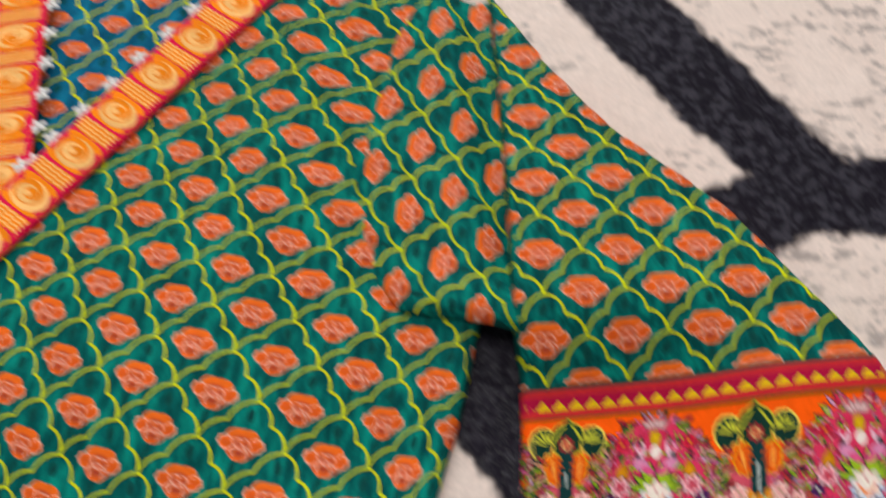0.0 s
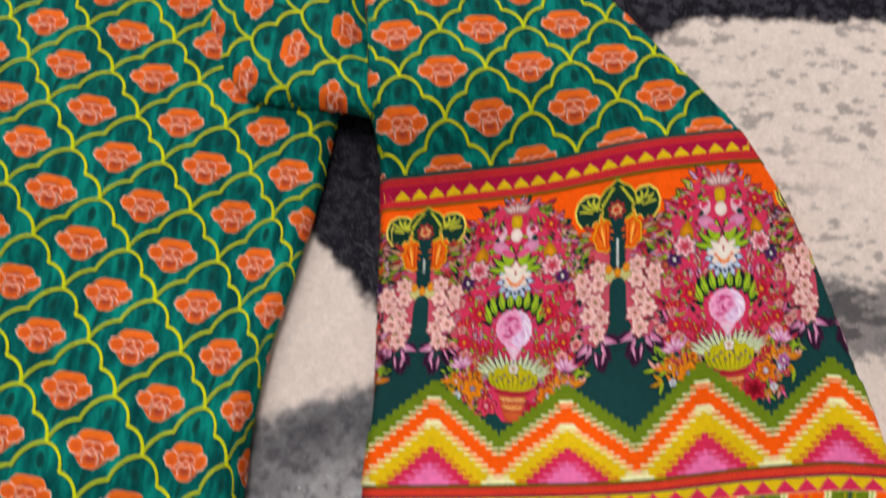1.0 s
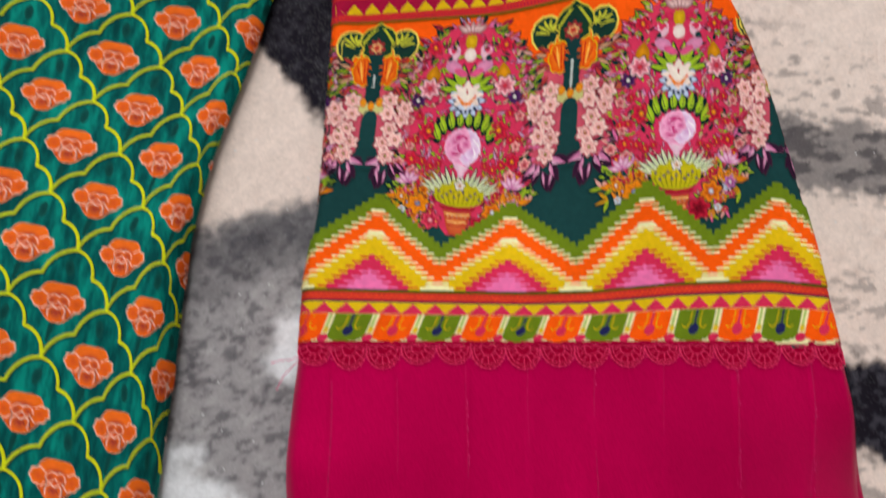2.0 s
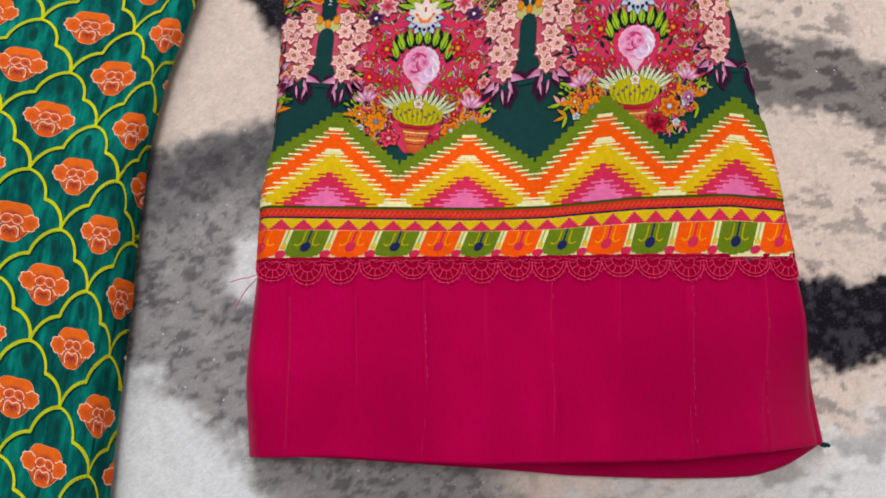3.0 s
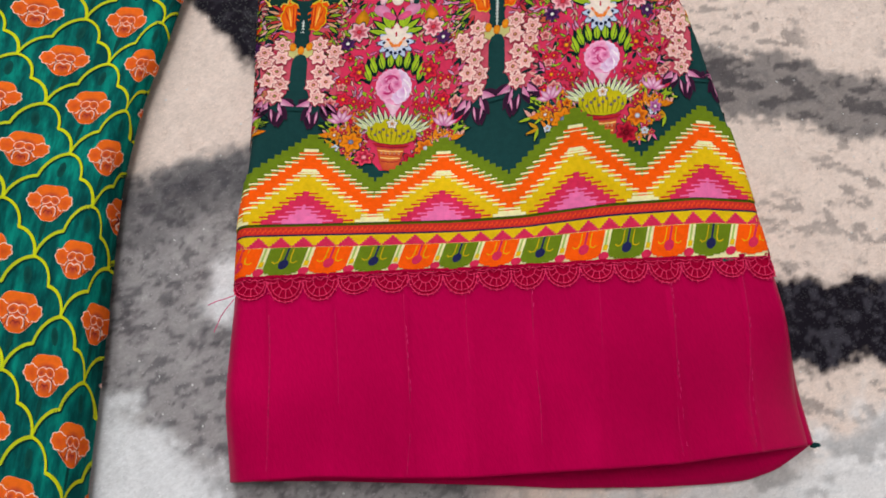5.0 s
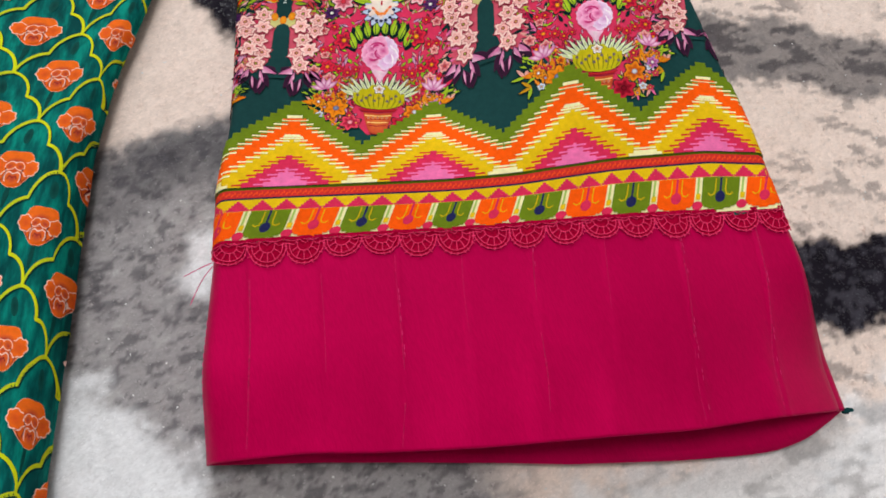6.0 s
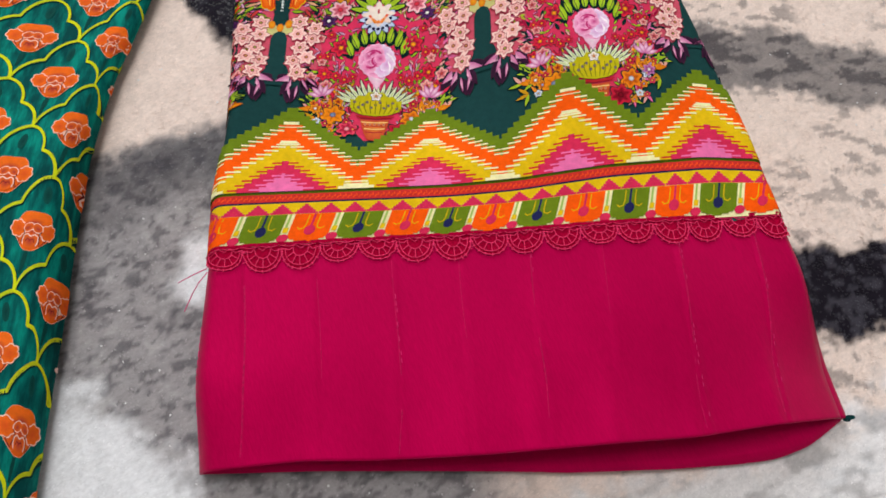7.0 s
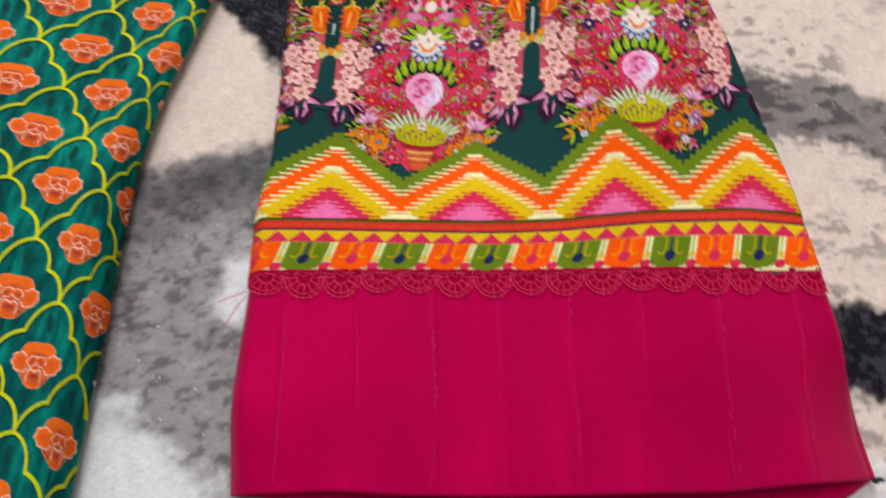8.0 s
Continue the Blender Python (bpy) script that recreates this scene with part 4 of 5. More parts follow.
        bowl = np.array([(-104, -26), (-86, -22), (-70, -44), (-46, -40), (-30, -60), (0, -56), (30, -60), (46, -40), (70, -44), (86, -22), (104, -26), (102, 8), (86, 34), (50, 50), (0, 56), (-50, 50), (-86, 34), (-102, 8)])
        d.blob((x, y), bowl * [ux, -uy] + [x, y], srgb(216, 190, 24), srgb(186, 178, 20), 18, 4)
        for n in range(9):
            bend = (n - 4) / 4
            d.line([at(a, 84 * bend, 762 + 8 * abs(bend)), at(a, 88 * bend, 795), at(a, 66 * bend, 828)], [0.0003, 0.0006, 0.0003], srgb(140, 136, 20), 19)
        for n in range(11):
            x2, y2 = at(a, -85 + 17 * n, 778 + 13 * ((n * 5) % 3) - 8)
            d.blob((x2, y2), oval(x2, y2, 7 * ux, 7 * uy, 8), srgb(96, 96, 120), srgb(130, 110, 60), 20, 1)
        blossom(d, *at(a, 0, 742), 20 * ux, 5, WHITE, srgb(244, 220, 200), srgb(220, 130, 60), 20)
        x, y = at(a, 0, 842)
        d.blob((x, y), np.array([(-80, -8), (0, 0), (80, -8), (62, 5), (0, 10), (-62, 5)]) * [ux, -uy] + [x, y], srgb(196, 40, 46), srgb(170, 30, 40), 19, 2)
        x, y = at(a, 0, 895)
        d.blob((x, y), np.array([(-58, -42), (0, -36), (58, -42), (52, -10), (40, 34), (26, 64), (0, 70), (-26, 64), (-40, 34), (-52, -10)]) * [ux, -uy] + [x, y], srgb(222, 120, 50), srgb(196, 70, 44), 18, 3)
        for n in range(4):
            w = 52 - 6 * n
            d.line([at(a, -w, 868 + 17 * n), at(a, 0, 872 + 17 * n), at(a, w, 868 + 17 * n)], 0.0005, srgb(168, 40, 44) if n % 2 else srgb(244, 200, 120), 19)
        for n in range(5):
            x2, y2 = at(a, -36 + 18 * n, 880)
            d.blob((x2, y2), oval(x2, y2, 6 * ux, 8 * uy, 8), srgb(150, 70, 120), srgb(226, 150, 60), 20, 1)
        # striped tulips beside the bowl
        for s in (-1, 1):
            for n in range(5):
                x, y = at(a, s * 218, 742)
                ang = math.pi / 2 + s * (0.9 - 0.55 * n)
                d.blob((x + 0.003 * math.cos(ang), y + 0.003 * math.sin(ang)), leaf(x, y, 0.0058, 0.0021, ang), srgb(244, 210, 230), srgb(196, 90, 150), 15 + n % 2, 2)
            for n in range(4):
                sprig(d, *at(a, s * (240 + 6 * n), 752 + 14 * n), 0.0062, (-0.3 + 0.5 * n) if s > 0 else math.pi + 0.3 - 0.5 * n, LEAF if n % 2 else srgb(20, 40, 44), 14)
            for n in range(6):
                x, y = at(a, s * (248 - 16 * n), 806 + 8 * (n % 2))
                ang = 0.2 + 0.34 * n if s > 0 else math.pi - 0.2 - 0.34 * n
                d.blob((x, y), leaf(x, y, 0.0056, 0.002, ang), srgb(242, 170, 30), srgb(214, 110, 14), 14 + n % 2, 2)
        for n in range(170):
            dx, yy, tone, ang, ln = rnd.uniform(95, 262), rnd.uniform(700, 930), rnd.choice([LEAF, LEAF, LILAC, CERISE, SHELL, MUSTARD, MUSTARD, PLUM, FOREST * 0.5, srgb(232, 130, 24)]), rnd.uniform(0.2, 2.6), rnd.uniform(0.0018, 0.0034)
            if dx < 285 - (yy - 700) * 0.62:
                for s in (-1, 1):
                    sprig(d, *at(a, s * dx, yy), ln, ang if s > 0 else math.pi - ang, tone, 10)
        for dx, yy, r, c1, c2, e in ((-168, 832, 42, srgb(236, 140, 20), srgb(222, 112, 14), srgb(120, 130, 160)), (-108, 902, 36, srgb(226, 70, 96), srgb(196, 36, 70), srgb(240, 150, 160)), (146, 846, 40, srgb(232, 130, 24), srgb(214, 100, 20), srgb(200, 200, 210)), (96, 914, 44, srgb(196, 30, 56), srgb(150, 16, 40), srgb(120, 10, 30)), (-240, 800, 22, srgb(232, 150, 30), srgb(226, 120, 20), WHITE), (225, 812, 24, srgb(196, 120, 180), srgb(170, 80, 150), WHITE)):
            blossom(d, *at(a, dx, yy), r * ux, 6, c1, c2, e, 17)
        for dx, yy, r in ((150, 770, 18), (200, 790, 14), (112, 868, 17), (178, 880, 14), (250, 775, 14), (84, 905, 14), (138, 800, 13)):
            for s in (-1, 1):
                blossom(d, *at(a, s * dx, yy), r * ux, 5, *((srgb(236, 150, 30), srgb(222, 104, 16), srgb(150, 40, 40)) if (dx + s) % 4 < 2 else (srgb(222, 52, 70), srgb(176, 24, 50), srgb(244, 180, 60))), 16)

        for n, (dx, yy, r) in enumerate(((236, 786, 17), (214, 826, 19), (232, 858, 14), (196, 872, 16), (176, 910, 15), (206, 918, 12), (150, 938, 13))):
            for s in (-1, 1):
                x, y = at(a, s * dx, yy)
                for m in range(4):
                    ang = 0.9 * m + 0.5 * n
                    sprig(d, x, y, rnd.uniform(0.003, 0.0048), ang if s > 0 else math.pi - ang, (ROSE, LEAF, srgb(236, 140, 40), SHELL)[(m + n) % 4], 13)
                tone = ((srgb(226, 70, 96), srgb(186, 30, 60), srgb(244, 190, 90)), (srgb(240, 160, 40), srgb(222, 110, 20), srgb(150, 160, 190)), (srgb(226, 228, 236), srgb(170, 190, 216), srgb(220, 150, 40)))[(n + (s > 0)) % 3]
                blossom(d, x, y, r * ux, 5, *tone, 16)
        # column between two arches
        if k in (-1, 0, 1):
            d.onto("arch_motif", sleeve, upper_sleeve, "crimson flowering arch with rose and yellow bowl", sleeve_place, garden_inside)
        d = Dye(0.5)
        c = a + (0.0373 if k < 0 else 0.0403)
        d.blob(at(c, 0, 560), [at(c, -34, 460), at(c, -22, 430), at(c, 0, 420), at(c, 22, 430), at(c, 34, 460), at(c, 36, 600), at(c, 34, 690), at(c, -34, 690), at(c, -36, 600)], FOREST, FOREST, 13, 5)
        for s in (-1, 1):
            d.blob(at(c, s * 100, 380), oval(*at(c, s * 100, 390), 92 * ux, 120 * uy, 24, 9, 0.08), srgb(206, 96, 108), srgb(214, 70, 96), 3, 3)
            d.blob(at(c, s * 105, 520), oval(*at(c, s * 105, 520), 74 * ux, 150 * uy, 30, 9, 0.06), srgb(206, 70, 96), srgb(206, 84, 104), 4, 3)
            d.blob(at(c, s * 60, 405), oval(*at(c, s * 50, 405), 46 * ux, 40 * uy, 16), srgb(196, 196, 116), srgb(206, 196, 130), 12)
            for n in range(60):
                x, y = at(c, s * rnd.uniform(40, 200), rnd.uniform(205, 430))
                sprig(d, x, y, rnd.uniform(0.0026, 0.005), rnd.uniform(-0.6, 0.9) + (0 if s > 0 else math.pi), rnd.choice([LILAC, SHELL, FOREST * 0.6, PLUM, ROSE, CERISE, LEAF * 0.8, srgb(196, 90, 60), FOREST * 0.6]), 5)
            # curled side leaves of the capital, ribbed in yellow
            side_leaf = np.array([(52, 118), (70, 84), (100, 66), (136, 66), (164, 88), (176, 124), (170, 160), (150, 190), (126, 186), (112, 200), (98, 176), (80, 178), (74, 150), (58, 144)])
            mid = side_leaf.mean(0)
            for f, c1, c2, up in ((1.13, srgb(232, 210, 70), srgb(240, 216, 90), 6), (1.0, srgb(14, 42, 40), srgb(22, 58, 44), 7)):
                pts = mid + (side_leaf - mid) * f
                d.blob(at(c, s * mid[0], mid[1]), [at(c, s * px, py) for px, py in pts], c1, c2, up, 3)
            for n in range(5):
                t0 = -2.5 + 0.62 * n
                tip = (114 + 50 * math.cos(t0), 128 + 54 * math.sin(t0))
                root = (94 + 10 * math.cos(t0), 140 + 12 * math.sin(t0))
                bow = ((tip[0] + root[0]) / 2 + 9, (tip[1] + root[1]) / 2 - 7)
                d.line([at(c, s * px, py) for px, py in (root, bow, tip)], [0.0004, 0.0011, 0.0005], srgb(196, 196, 54), 8)
            # tulip
            x, y = at(c, s * 54, 246)
            d.blob((x, y), oval(x, y, 50 * ux, 72 * uy, 48, 7, -0.14), SUNNY, SUNNY, 8)
            d.blob((x, y), oval(x, y, 45 * ux, 67 * uy, 48, 7, -0.14), srgb(248, 140, 30), srgb(228, 84, 12), 9)
            for off, ln in ((-20, 40), (-4, 52), (14, 44), (28, 28)):
                d.line([at(c, s * (54 + off), 246 - ln), at(c, s * (50 + off * 0.8), 246), at(c, s * (46 + off * 0.5), 246 + ln)], [0.0003, 0.0008, 0.0003], srgb(252, 186, 80) if off % 4 else srgb(210, 50, 20), 10)
            for n in range(7):
                x, y = at(c, s * (98 + 9 * (n % 3)), 214 + 17 * n)
                sprig(d, x, y, 0.0048, 0.5 - 0.25 * n if s > 0 else math.pi - 0.5 + 0.25 * n, (srgb(206, 60, 60), srgb(232, 170, 130), LEAF * 0.8)[n % 3], 9)
            # hanging clusters of pale stars
            for n, (dx, yy) in enumerate(((82, 380), (78, 442), (140, 470), (92, 512), (70, 572), (122, 560), (88, 630), (150, 420))):
                blossom(d, *at(c, s * dx, yy), 40 * ux, 6, srgb(250, 214, 204), srgb(238, 162, 158), srgb(196, 150, 90) if n % 3 else srgb(150, 170, 70), 15 + (n % 2) * 4, True, 0.5 * n, srgb(176, 70, 84))
            for n, (dx, yy, ang) in enumerate(((60, 640, -0.4), (70, 660, -1.1), (110, 660, -1.9), (58, 690, -1.6), (96, 690, -1.3), (130, 655, -2.2))):
                x, y = at(c, s * dx, yy)
                d.blob((x, y - 0.003), leaf(x, y, 0.0085, 0.0034, ang if s < 0 else math.pi - ang), srgb(20, 18, 34), srgb(60, 26, 52), 14 + n % 2, 2)
                d.blob((x, y - 0.003), leaf(x, y, 0.006, 0.0009, (ang if s < 0 else math.pi - ang) + 0.14 * s), srgb(240, 190, 214), srgb(196, 100, 150), 16, 1)
            for n, (dx, yy, tone) in enumerate(((165, 770, LEAF), (185, 740, CERISE), (150, 800, SHELL), (200, 800, ROSE), (175, 850, MUSTARD))):
                x, y = at(c, s * dx, yy)
                for m in range(3):
                    sprig(d, x, y, 0.005, 1.0 * m + 0.6 * n, tone if m < 2 else LEAF, 12)
        x, y = at(c, 0, 105)
        tip = np.array([(0, -86), (22, -66), (50, -52), (72, -22), (78, 14), (58, 34), (62, 62), (28, 80), (-28, 80), (-62, 62), (-58, 34), (-78, 14), (-72, -22), (-50, -52), (-22, -66)])
        d.blob((x, y), tip * [1.1 * ux, -1.1 * uy] + [x, y], SUNNY, srgb(206, 190, 60), 8, 3)
        d.blob((x, y), tip * [ux, -uy] + [x, y], FOREST * 0.6, srgb(24, 60, 34), 9, 3)
        for s in (-1, 1):
            for n in range(5):
                d.line([at(c, s * (8 + 11 * n), 48 + 13 * n), at(c, s * (24 + 10 * n), 56 + 14 * n), at(c, s * (31 + 8 * n), 74 + 14 * n)], [0.0003, 0.001, 0.0003], srgb(190, 192, 52), 11)
            for n in range(5):
                sprig(d, *at(c, s * 14, 190 + 34 * n), 0.0024, (0.7 if s > 0 else math.pi - 0.7), FOREST * 0.9, 11)
        x, y = at(c, -4, 142)
        d.blob((x, y), oval(x, y, 42 * ux, 44 * uy, 32, 8, 0.3, 0.2, 0.8), srgb(206, 60, 60), srgb(150, 40, 44), 12)
        blossom(d, x, y, 22 * ux, 6, srgb(240, 200, 130), srgb(226, 90, 60), srgb(200, 30, 50), 13)
        d.line([at(c, 0, 170), at(c, 0, 240), at(c, 0, 320), at(c, 0, 375), at(c, 0, 398)], [0.0062, 0.0026, 0.0052, 0.0064, 0.002], FOREST * 0.8, 12)
        for s in (-1, 1):
            for n in range(6):
                x, y = at(c, s * (14 + 3 * (n % 2)), 196 + 28 * n)
                d.blob((x, y), leaf(x, y, 0.0026, 0.0016, 0.9 if s > 0 else math.pi - 0.9), FOREST * 0.8, FOREST * 0.7, 11, 1)
        d.line([at(c, 0, 262), at(c, 0, 330), at(c, 0, 384)], 0.0005, srgb(206, 216, 210), 14)
        for n in range(7):
            d.line([at(c, -7, 276 + 15 * n), at(c, 0, 270 + 15 * n), at(c, 7, 276 + 15 * n)], 0.0004, srgb(206, 216, 210), 14)
        for s in (-1, 0, 1):
            x, y = at(c, 36 * s, 388 + (16 if s == 0 else 0))
            d.blob((x, y), oval(x, y, 15 * ux, 20 * uy, 10), srgb(236, 160, 30), srgb(220, 120, 20), 17, 1)
        if k in (-1, 0, 1):
            d.onto("column_motif", sleeve, upper_sleeve, "leafy column hung with pale pink stars", sleeve_place, garden_inside)


garden()
banding()

# ---- magenta cuff ----
TUCKS = (0.1125, 0.136, 0.1605, 0.1825, 0.206, 0.23, 0.256, 0.284)


def cuff_top(x, y):
    z = sleeve_top(x, y)
    hem = smooth01((-0.06 - y) / 0.04)
    belly = np.sin(np.pi * np.clip((x - 0.093) / 0.207, 0, 1)) ** 0.6
    z = z * (1 - hem) + hem * (0.004 + 0.0122 * belly + 0.002 * smooth01((x - 0.22) / 0.05) * belly)
    for n, t in enumerate(TUCKS):
        off = x - t - 0.12 * (y + 0.06)
        crease = (0.0003, 0.0002, 0.0004, 0.0002, 0.0003, 0.0002, 0.0005, 0.0003)[n]
        z = z + crease * np.exp(-((off / 0.0006) ** 2)) + 0.0003 * np.exp(-np.maximum(off, 0) / 0.009) * smooth01(off / 0.002 + 0.5)
        z = z + 0.0008 * smooth01((-0.07 - y) / 0.03) * np.exp(-(((off + 0.004) / 0.004) ** 2))
    return z + 0.0007 * np.sin(75 * x + 26 * y) * np.sin(40 * y + 1) + 0.0007 * hem * np.sin(120 * x) * smooth01((-0.085 - y) / 0.02)


cuff_cloth = Cloth(lambda y: (sleeve_left(y), sleeve_right(y)), cuff_top, lambda x, y: np.full(len(x), 0.0012), 0.006)


# front hem lines: of the cuff's upper layer, and of the layer that lies on the rug
lip = flowing([(0.085, -0.0888), (0.094, -0.0897), (0.125, -0.0927), (0.148, -0.0972), (0.175, -0.1014), (0.204, -0.1046), (0.246, -0.1093), (0.268, -0.1102), (0.303, -0.1124), (0.31, -0.1126)])
under_lip = flowing([(0.085, -0.0886), (0.094, -0.0895), (0.127, -0.0950), (0.16, -0.1015), (0.1885, -0.1072), (0.2065, -0.1112), (0.2408, -0.1168), (0.2617, -0.1194), (0.275, -0.1204), (0.287, -0.1186), (0.3, -0.1132), (0.31, -0.108)])


def strip_sheet(cloth_fn, upper, lower, x0, x1, columns, rows):
    u = 0.5 - 0.5 * np.cos(np.pi * np.linspace(0, 1, columns))
    w = np.linspace(0, 1, rows)
    pts = []
    for t in w:
        xs = x0 + (x1 - x0) * u
        y = upper(xs) * (1 - t) + lower(xs) * t
        xl, xr = sleeve_left(y), sleeve_right(y)
        xs = xl + (xr - xl) * u
        y = upper(xs) * (1 - t) + lower(xs) * t
        pts.append(np.c_[xs, y])
    xy = np.concatenate(pts)
    i = (np.arange(rows - 1)[:, None] * columns + np.arange(columns - 1)[None]).ravel()
    return cloth_fn(xy), np.c_[i + columns, i + columns + 1, i + 1, i]


v, fc = strip_sheet(lambda xy: cuff_cloth.at(xy), lambda x: row_y(SEAM + 0.0006, x), lip, 0.094, 0.299, 260, 70)
cuff = mesh_object("cuff", v, fc, PINK, tunic, "plain magenta cotton cuff, open at its hem")
fold_in = cuff.modifiers.new("thickness", "SOLIDIFY")
fold_in.thickness, fold_in.offset = 0.0007, -1


def under_fn(xy):
    z = np.full(len(xy), 0.0012)
    return np.c_[xy, z + 0.0003 * np.sin(90 * xy[:, 0])]


v, fc = strip_sheet(under_fn, lambda x: row_y(SEAM, x), under_lip, 0.094, 0.299, 120, 24)
lower_layer = mesh_object("lower_layer", v, fc, PINK, cuff, "underside of the cuff resting on the rug")
lower_layer.modifiers.new("thickness", "SOLIDIFY").thickness = 0.0006


def tube_lines(lines, radius, sides=5):
    """Round threads along polylines, as one list of points and faces."""
    vs, fs, n = [], [], 0
    for pts in lines:
        pts = np.asarray(pts, float)
        t = np.gradient(pts, axis=0)
        t /= np.linalg.norm(t, axis=1)[:, None] + 1e-12
        side = np.cross(t, [0, 0, 1.0])
        side /= np.linalg.norm(side, axis=1)[:, None] + 1e-9
        up = np.cross(side, t)
        a = np.linspace(0, 2 * np.pi, sides, endpoint=False)
        ring = pts[:, None] + radius * (np.cos(a)[None, :, None] * side[:, None] + np.sin(a)[None, :, None] * up[:, None])
        k = len(pts)
        i = (np.arange(k - 1)[:, None] * sides + np.arange(sides)[None]).ravel()
        j = (np.arange(k - 1)[:, None] * sides + (np.arange(sides)[None] + 1) % sides).ravel()
        vs.append(ring.reshape(-1, 3)), fs.append(np.c_[i, j, j + sides, i + sides] + n)
        n += k * sides
    return np.concatenate(vs), np.concatenate(fs)


def pintucks():
    """Fine stitched tucks that run down the cuff, each shown for a part of its length, and the side seam's stitches."""
    rnd = random.Random(3)
    runs = ((0, -0.088, -0.036, 0.00042), (1, -0.07, -0.038, 0.0002), (2, -0.074, -0.036, 0.00026), (2, -0.098, -0.084, 0.0003), (3, -0.066, -0.038, 0.00016), (4, -0.062, -0.036, 0.00024), (4, -0.1, -0.07, 0.00026), (5, -0.07, -0.04, 0.00014), (6, -0.109, -0.038, 0.00028), (7, -0.11, -0.042, 0.0004))
    for n, lo, hi, width in runs:
        ys = np.linspace(lo, hi, 46)
        xs = TUCKS[n] + 0.12 * (ys + 0.06) + 0.0005 * np.sin(ys * 90 + n) - 0.0012 * smooth01((-0.078 - ys) / 0.02)
        ok = ys > lip(xs) + 0.0012
        pts = cuff_cloth.at(np.c_[xs, ys][ok], -0.65 * width)
        v, fc = tube_lines([pts], width, 6)
        mesh_object("pintuck", v, fc, TUCK_LIGHT, cuff, "edge of a stitched tuck, its highlight painted paler")
    lines = []
    for n, lo, hi, dens in ((2, -0.07, -0.045, 0.5), (4, -0.055, -0.04, 0.5), (6, -0.104, -0.045, 0.6), (7, -0.1, -0.06, 0.3)):
        y = lo
        while y < hi:
            if rnd.random() < dens:
                ys = np.linspace(y, y + 0.0015, 4)
                xs = TUCKS[n] + 0.12 * (ys + 0.06) + 0.0005 * np.sin(ys * 90 + n) + 0.0004 + rnd.uniform(-1, 1) * 2e-4
                if (ys > lip(xs) + 0.001).all():
                    lines.append(cuff_cloth.at(np.c_[xs, ys], 0.0001))
            y += 0.0023
    y = -0.086
    while y < -0.045:
        ys = np.linspace(y, y + 0.0016, 4)
        lines.append(cuff_cloth.at(np.c_[sleeve_left(ys) + 0.0013, ys], 0.0001))
        y += 0.0026
    v, fc = tube_lines(lines, 0.0001, 4)
    tagged(mesh_object("stitching", v, fc, SEAM_THREAD, cuff, "paler running stitches along the tucks"), kind="stuff")


pintucks()

# ---- crimson lace trim ----
lace = new("lace_trim")
lace.parent = tunic
tagged(lace, "crimson scalloped lace edging sewn over the seam")
LACE_N = 16
x_edges = np.linspace(0.1045, 0.3005, LACE_N + 1)


def lace_at(local, cx, width, dip):
    """From a scallop's own measure (across, down) to the cloth."""
    p = np.asarray(local, float)
    x = cx + p[:, 0] * width
    y = row_y(SEAM + 0.0002, x) - p[:, 1] * dip
    x = x - 0.12 * p[:, 1] * dip
    return cuff_cloth.at(np.c_[x, y], 0.0007)


rnd = random.Random(21)
for n in range(LACE_N):
    cx, wd = (x_edges[n] + x_edges[n + 1]) / 2, x_edges[n + 1] - x_edges[n]
    dip = 0.0088 * rnd.uniform(0.88, 1.12)
    skew = rnd.uniform(-0.06, 0.06)
    t = np.linspace(0.0, np.pi, 25)

    def arc(r, foot=0.22):
        return np.c_[-r * np.cos(t) + skew * np.sin(t), foot + (1 - foot) * r / 0.5 * np.sin(t) ** 0.9]

    lines = []
    for r in (0.5, 0.41, 0.2):
        a = arc(r)
        a[:, 1] += 0.008 * np.sin(17 * t + n)
        lines.append(lace_at(a, cx, wd, dip))
    for m in range(5):
        s = np.pi * (m + 1) / 6
        ends = [(-r * math.cos(s) + skew * math.sin(s), 0.22 + 0.78 * r / 0.5 * math.sin(s) ** 0.9) for r in (0.2, 0.3, 0.41)]
        lines.append(lace_at(ends, cx, wd, dip))
    lines.append(lace_at([(-0.5, 0.24), (-0.3, 0.3), (-0.15, 0.12), (0.0, 0.26), (0.15, 0.12), (0.3, 0.3), (0.5, 0.24)], cx, wd, dip))
    for m in range(9):  # small knots along the rim
        s = np.pi * (m + 0.5 + rnd.uniform(-0.2, 0.2)) / 9
        c, h = -math.cos(s), 0.78 * math.sin(s) ** 0.9
        lines.append(lace_at([(0.46 * c + skew * math.sin(s), 0.22 + 0.92 * h), (0.55 * c + skew * math.sin(s) + rnd.uniform(-0.03, 0.03), 0.22 + 1.08 * h)], cx, wd, dip))
    v, fc = tube_lines(lines, 0.00018, 5)
    scallop = mesh_object("lace_scallop", v, fc, LACE, lace)
    a = arc(0.49)
    grid = np.concatenate([np.c_[a[:, 0], a[:, 1] * w] for w in np.linspace(0, 1, 6)])
    grid = lace_at(grid, cx, wd, dip) - [0, 0, 0.00035]
    i = (np.arange(5)[:, None] * 25 + np.arange(24)[None]).ravel()
    mesh_object("net", grid, np.c_[i, i + 25, i + 26, i + 1], NET, scallop)

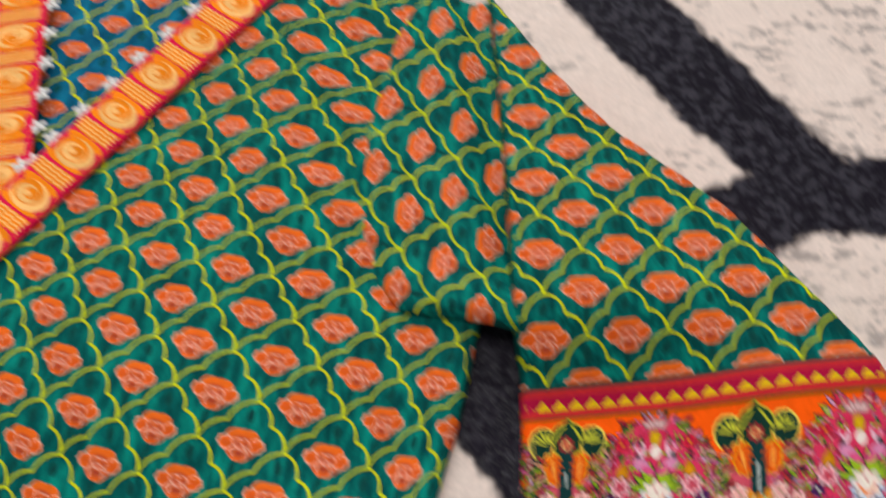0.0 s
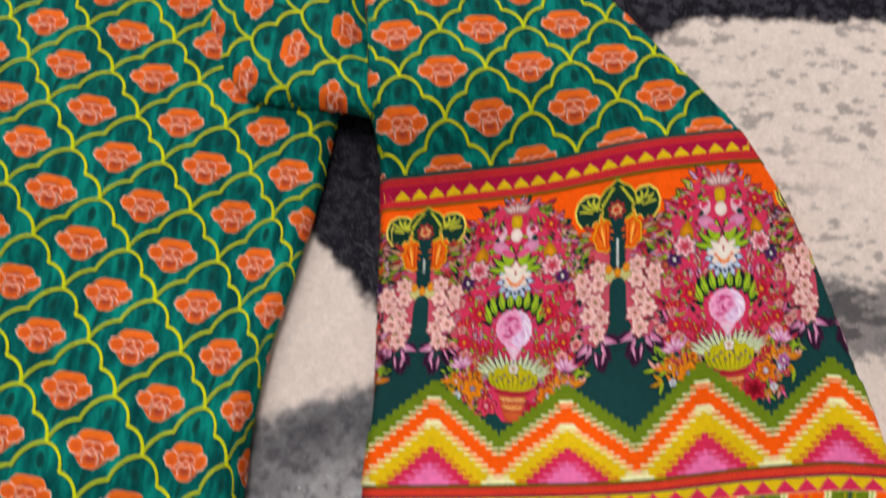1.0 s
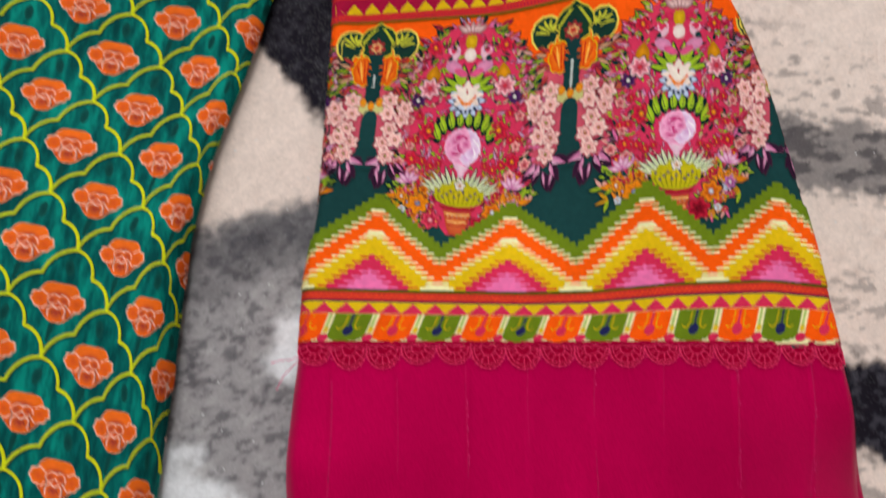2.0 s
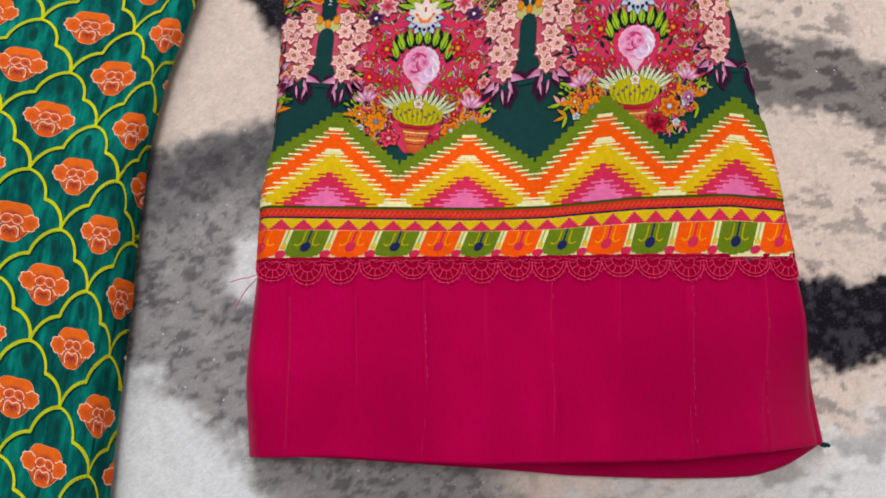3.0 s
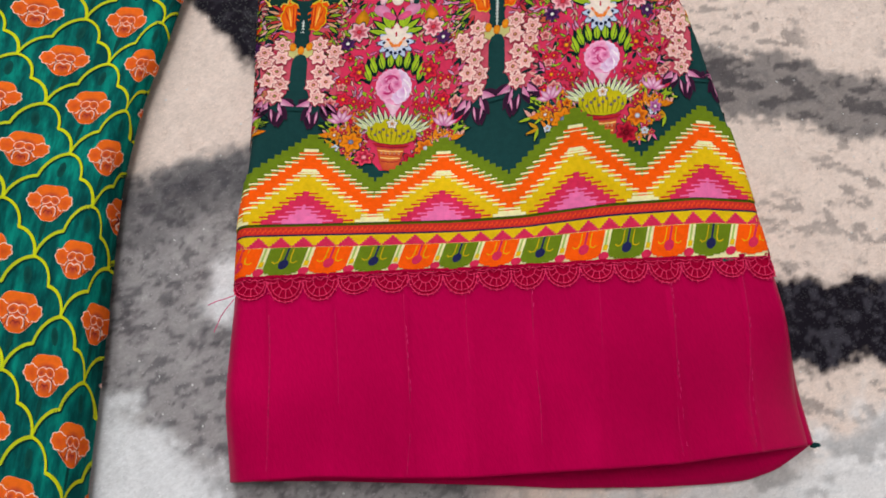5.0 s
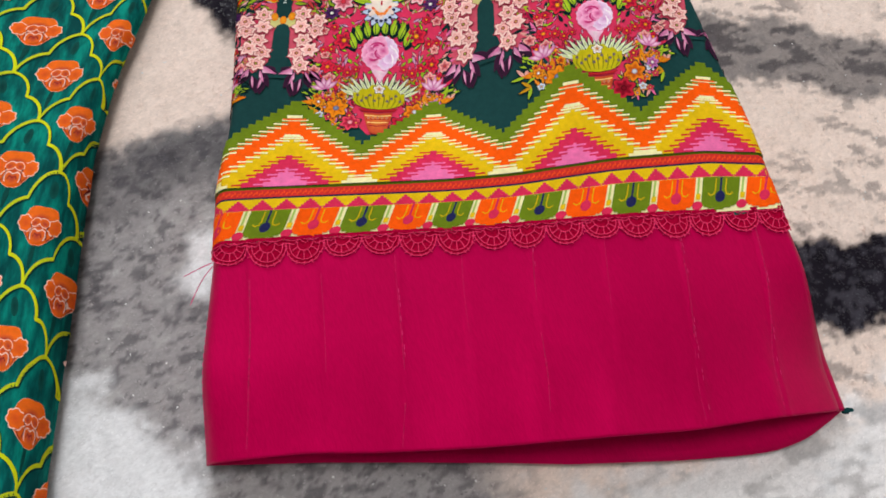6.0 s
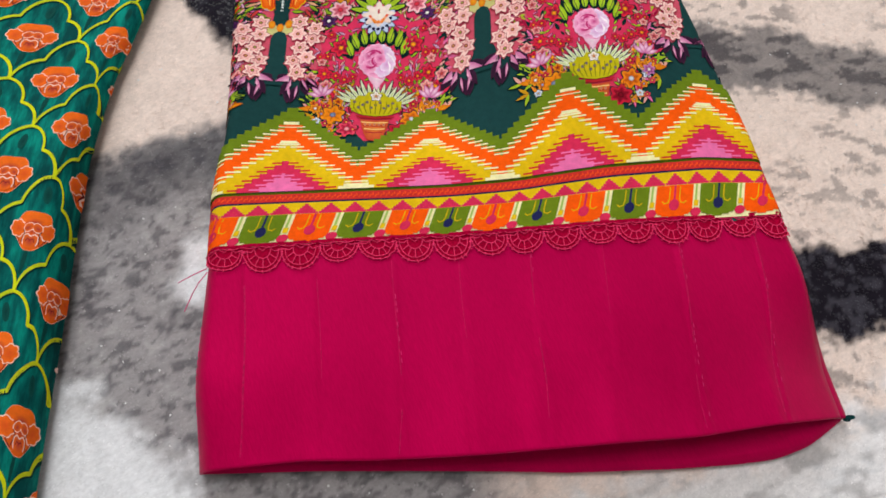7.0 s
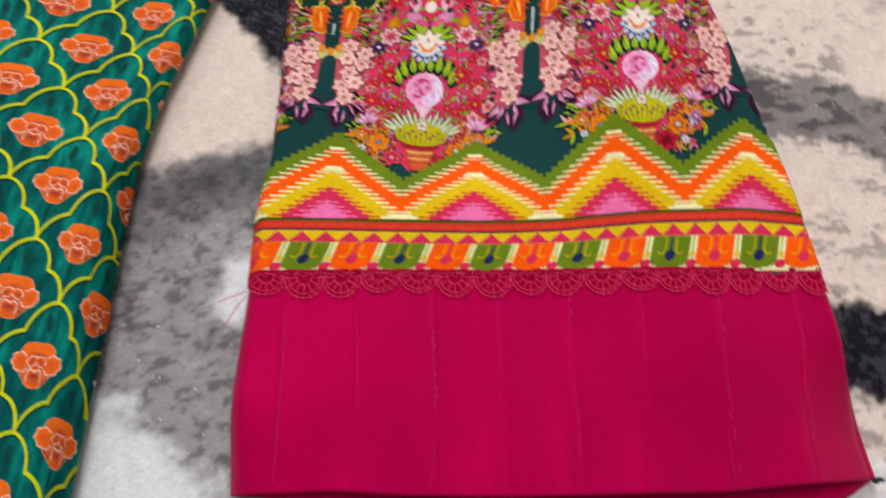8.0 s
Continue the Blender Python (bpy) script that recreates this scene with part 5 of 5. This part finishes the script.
# gathered header of the lace, over the seam
hx = np.linspace(0.1035, 0.3005, 240)
rows = [cuff_cloth.at(np.c_[hx, row_y(SEAM, hx) + off + 0.0001 * np.sin(700 * hx + 2 * k)], 0.0008) for k, off in enumerate((0.0003, -0.0001, -0.0005, -0.0009))]
i = (np.arange(3)[:, None] * 240 + np.arange(239)[None]).ravel()
header = mesh_object("lace_header", np.concatenate(rows), np.c_[i + 240, i + 241, i + 1, i], NET, lace, "narrow crimson net header of the lace")
curls = [cuff_cloth.at(np.c_[np.linspace(x, x + 0.0052, 9), row_y(SEAM, np.linspace(x, x + 0.0052, 9)) - 0.0009 - 0.0005 * np.sin(np.linspace(0, np.pi, 9))], 0.0010) for n, x in enumerate(np.arange(0.104, 0.295, 0.0061))]
v, fc = tube_lines(curls, 0.00014, 5)
tagged(mesh_object("header_thread", v, fc, LACE, header), kind="stuff")

# loose threads
for pts in ([(0.1035, -0.0262, 0.010), (0.100, -0.0268, 0.009), (0.0965, -0.0262, 0.005), (0.0925, -0.0268, 0.003)], [(0.1035, -0.0275, 0.010), (0.100, -0.0300, 0.008), (0.097, -0.0318, 0.004), (0.0935, -0.0368, 0.002)]):
    fine = np.array(pts)
    s = np.linspace(0, 3, 16)
    fine = np.c_[[np.interp(s, range(4), fine[:, k]) for k in range(3)]].T
    v, fc = tube_lines([fine], 0.00016, 5)
    mesh_object("loose_thread", v, fc, STITCH, lace, "frayed pink thread end")
s = np.linspace(0, 1, 14)
v, fc = tube_lines([np.c_[0.3028 + 0.0008 * np.sin(5 * s + k), -0.1122 - 0.0009 * s + 0.0004 * np.cos(6 * s + 2 * k), 0.003 + 0.002 * np.sin(4 * s + k)] for k in range(4)], 0.00025, 5)
mesh_object("thread_knot", v, fc, GREEN_THREAD, cuff, "dark green thread knot at the hem corner")

# ---- embroidered neckline ----
ORANGE_SILK, CREAM_SILK, HOT_PINK = srgb(246, 134, 20), srgb(250, 190, 116), srgb(228, 18, 74)


def neck_band(start, direction, length, half, z, seed):
    out = np.array([direction[1], -direction[0]])
    flat = Cloth(lambda y: (np.full(len(y), -half), np.full(len(y), half)), lambda x, y: np.full(len(x), z), lambda x, y: np.full(len(x), z - 0.0022), 0.003)

    def lay(ob):
        # local x across the band, y along it
        ob.matrix_basis = Matrix(((out[0], direction[0], 0, start[0]), (out[1], direction[1], 0, start[1]), (0, 0, 1, 0), (0, 0, 0, 1)))
        return ob

    band = lay(flat.sheet("neck_band", np.arange(0, length, 0.003), 26, plain_material("hot_pink_cotton", tuple(HOT_PINK), 0.8, 0.15, 500), tunic, "orange embroidered band on hot pink along the neckline"))
    r = random.Random(seed)
    y, n = 0.006, 0
    while y < length - 0.01:
        d = Dye()
        if n % 2 == 0:
            for k, c in enumerate((ORANGE_SILK, CREAM_SILK, ORANGE_SILK, CREAM_SILK, ORANGE_SILK * 0.9, CREAM_SILK)):
                s = 1 - 0.17 * k
                o = oval(0, 0, 1, 1, 28)
                o = o / ((o**4).sum(1) ** 0.25)[:, None] if k == 0 else o
                o = o * [(half - 0.0003) * s, 0.0094 * s] + [0.0012 * math.sin(2.0 * k) * (k > 0), y + 0.0078 + 0.0005 * math.cos(3 * k) * (k > 0)]
                d.blob((0, y + 0.0078), o, c, c * (0.9 + 0.2 * r.random()), 1 + k)
            y += 0.0172
        else:
            o = [(-half, y), (0, y + 0.0005), (half - 0.001, y), (half, y + 0.005), (half - 0.002, y + 0.0098), (0, y + 0.0092), (-half, y + 0.0098), (-half, y + 0.005)]
            d.blob((0, y + 0.005), o, ORANGE_SILK, ORANGE_SILK * 0.95, 1, 4)
            for k in range(4):
                zig = [(-half * 0.85 + half * 1.7 * j / 8, y + 0.0016 + 0.0021 * k + (0.0009 if j % 2 else 0)) for j in range(9)]
                d.line(zig, 0.0008, CREAM_SILK, 3)
            y += 0.0122
        d.onto("embroidered_block" if n % 2 else "embroidered_oval", flat, band)
        n += 1
    for k in range(int(length / 0.0205)):
        yy = 0.010 + 0.0205 * k
        bm = bmesh.new()
        for m in range(5):
            t = 2 * math.pi * m / 5 + r.uniform(-0.2, 0.2)
            mt = Matrix.Translation((-half - 0.0022 + 0.0024 * math.cos(t), yy + 0.0024 * math.sin(t), z - 0.0012)) @ Euler((0, 0, t)).to_matrix().to_4x4() @ Matrix.Diagonal((0.0029, 0.0015, 0.001, 1))
            bmesh.ops.create_icosphere(bm, subdivisions=1, radius=1, matrix=mt)
        bmesh.ops.create_icosphere(bm, subdivisions=1, radius=0.001, matrix=Matrix.Translation((-half - 0.0022, yy, z - 0.0006)))
        part("star_trim", bm, WHITE_TRIM, band, "small white star trim")
    return band


neck_band(NECK_A + NECK_OUT * 0.0135 - NECK_DIR * 0.03, NECK_DIR, 0.27, 0.0145, 0.0165, 1)
neck_band(np.array([-0.122, 0.412]), np.array([0.03, -1.0]) / math.hypot(0.03, 1), 0.18, 0.0145, 0.0155, 2)
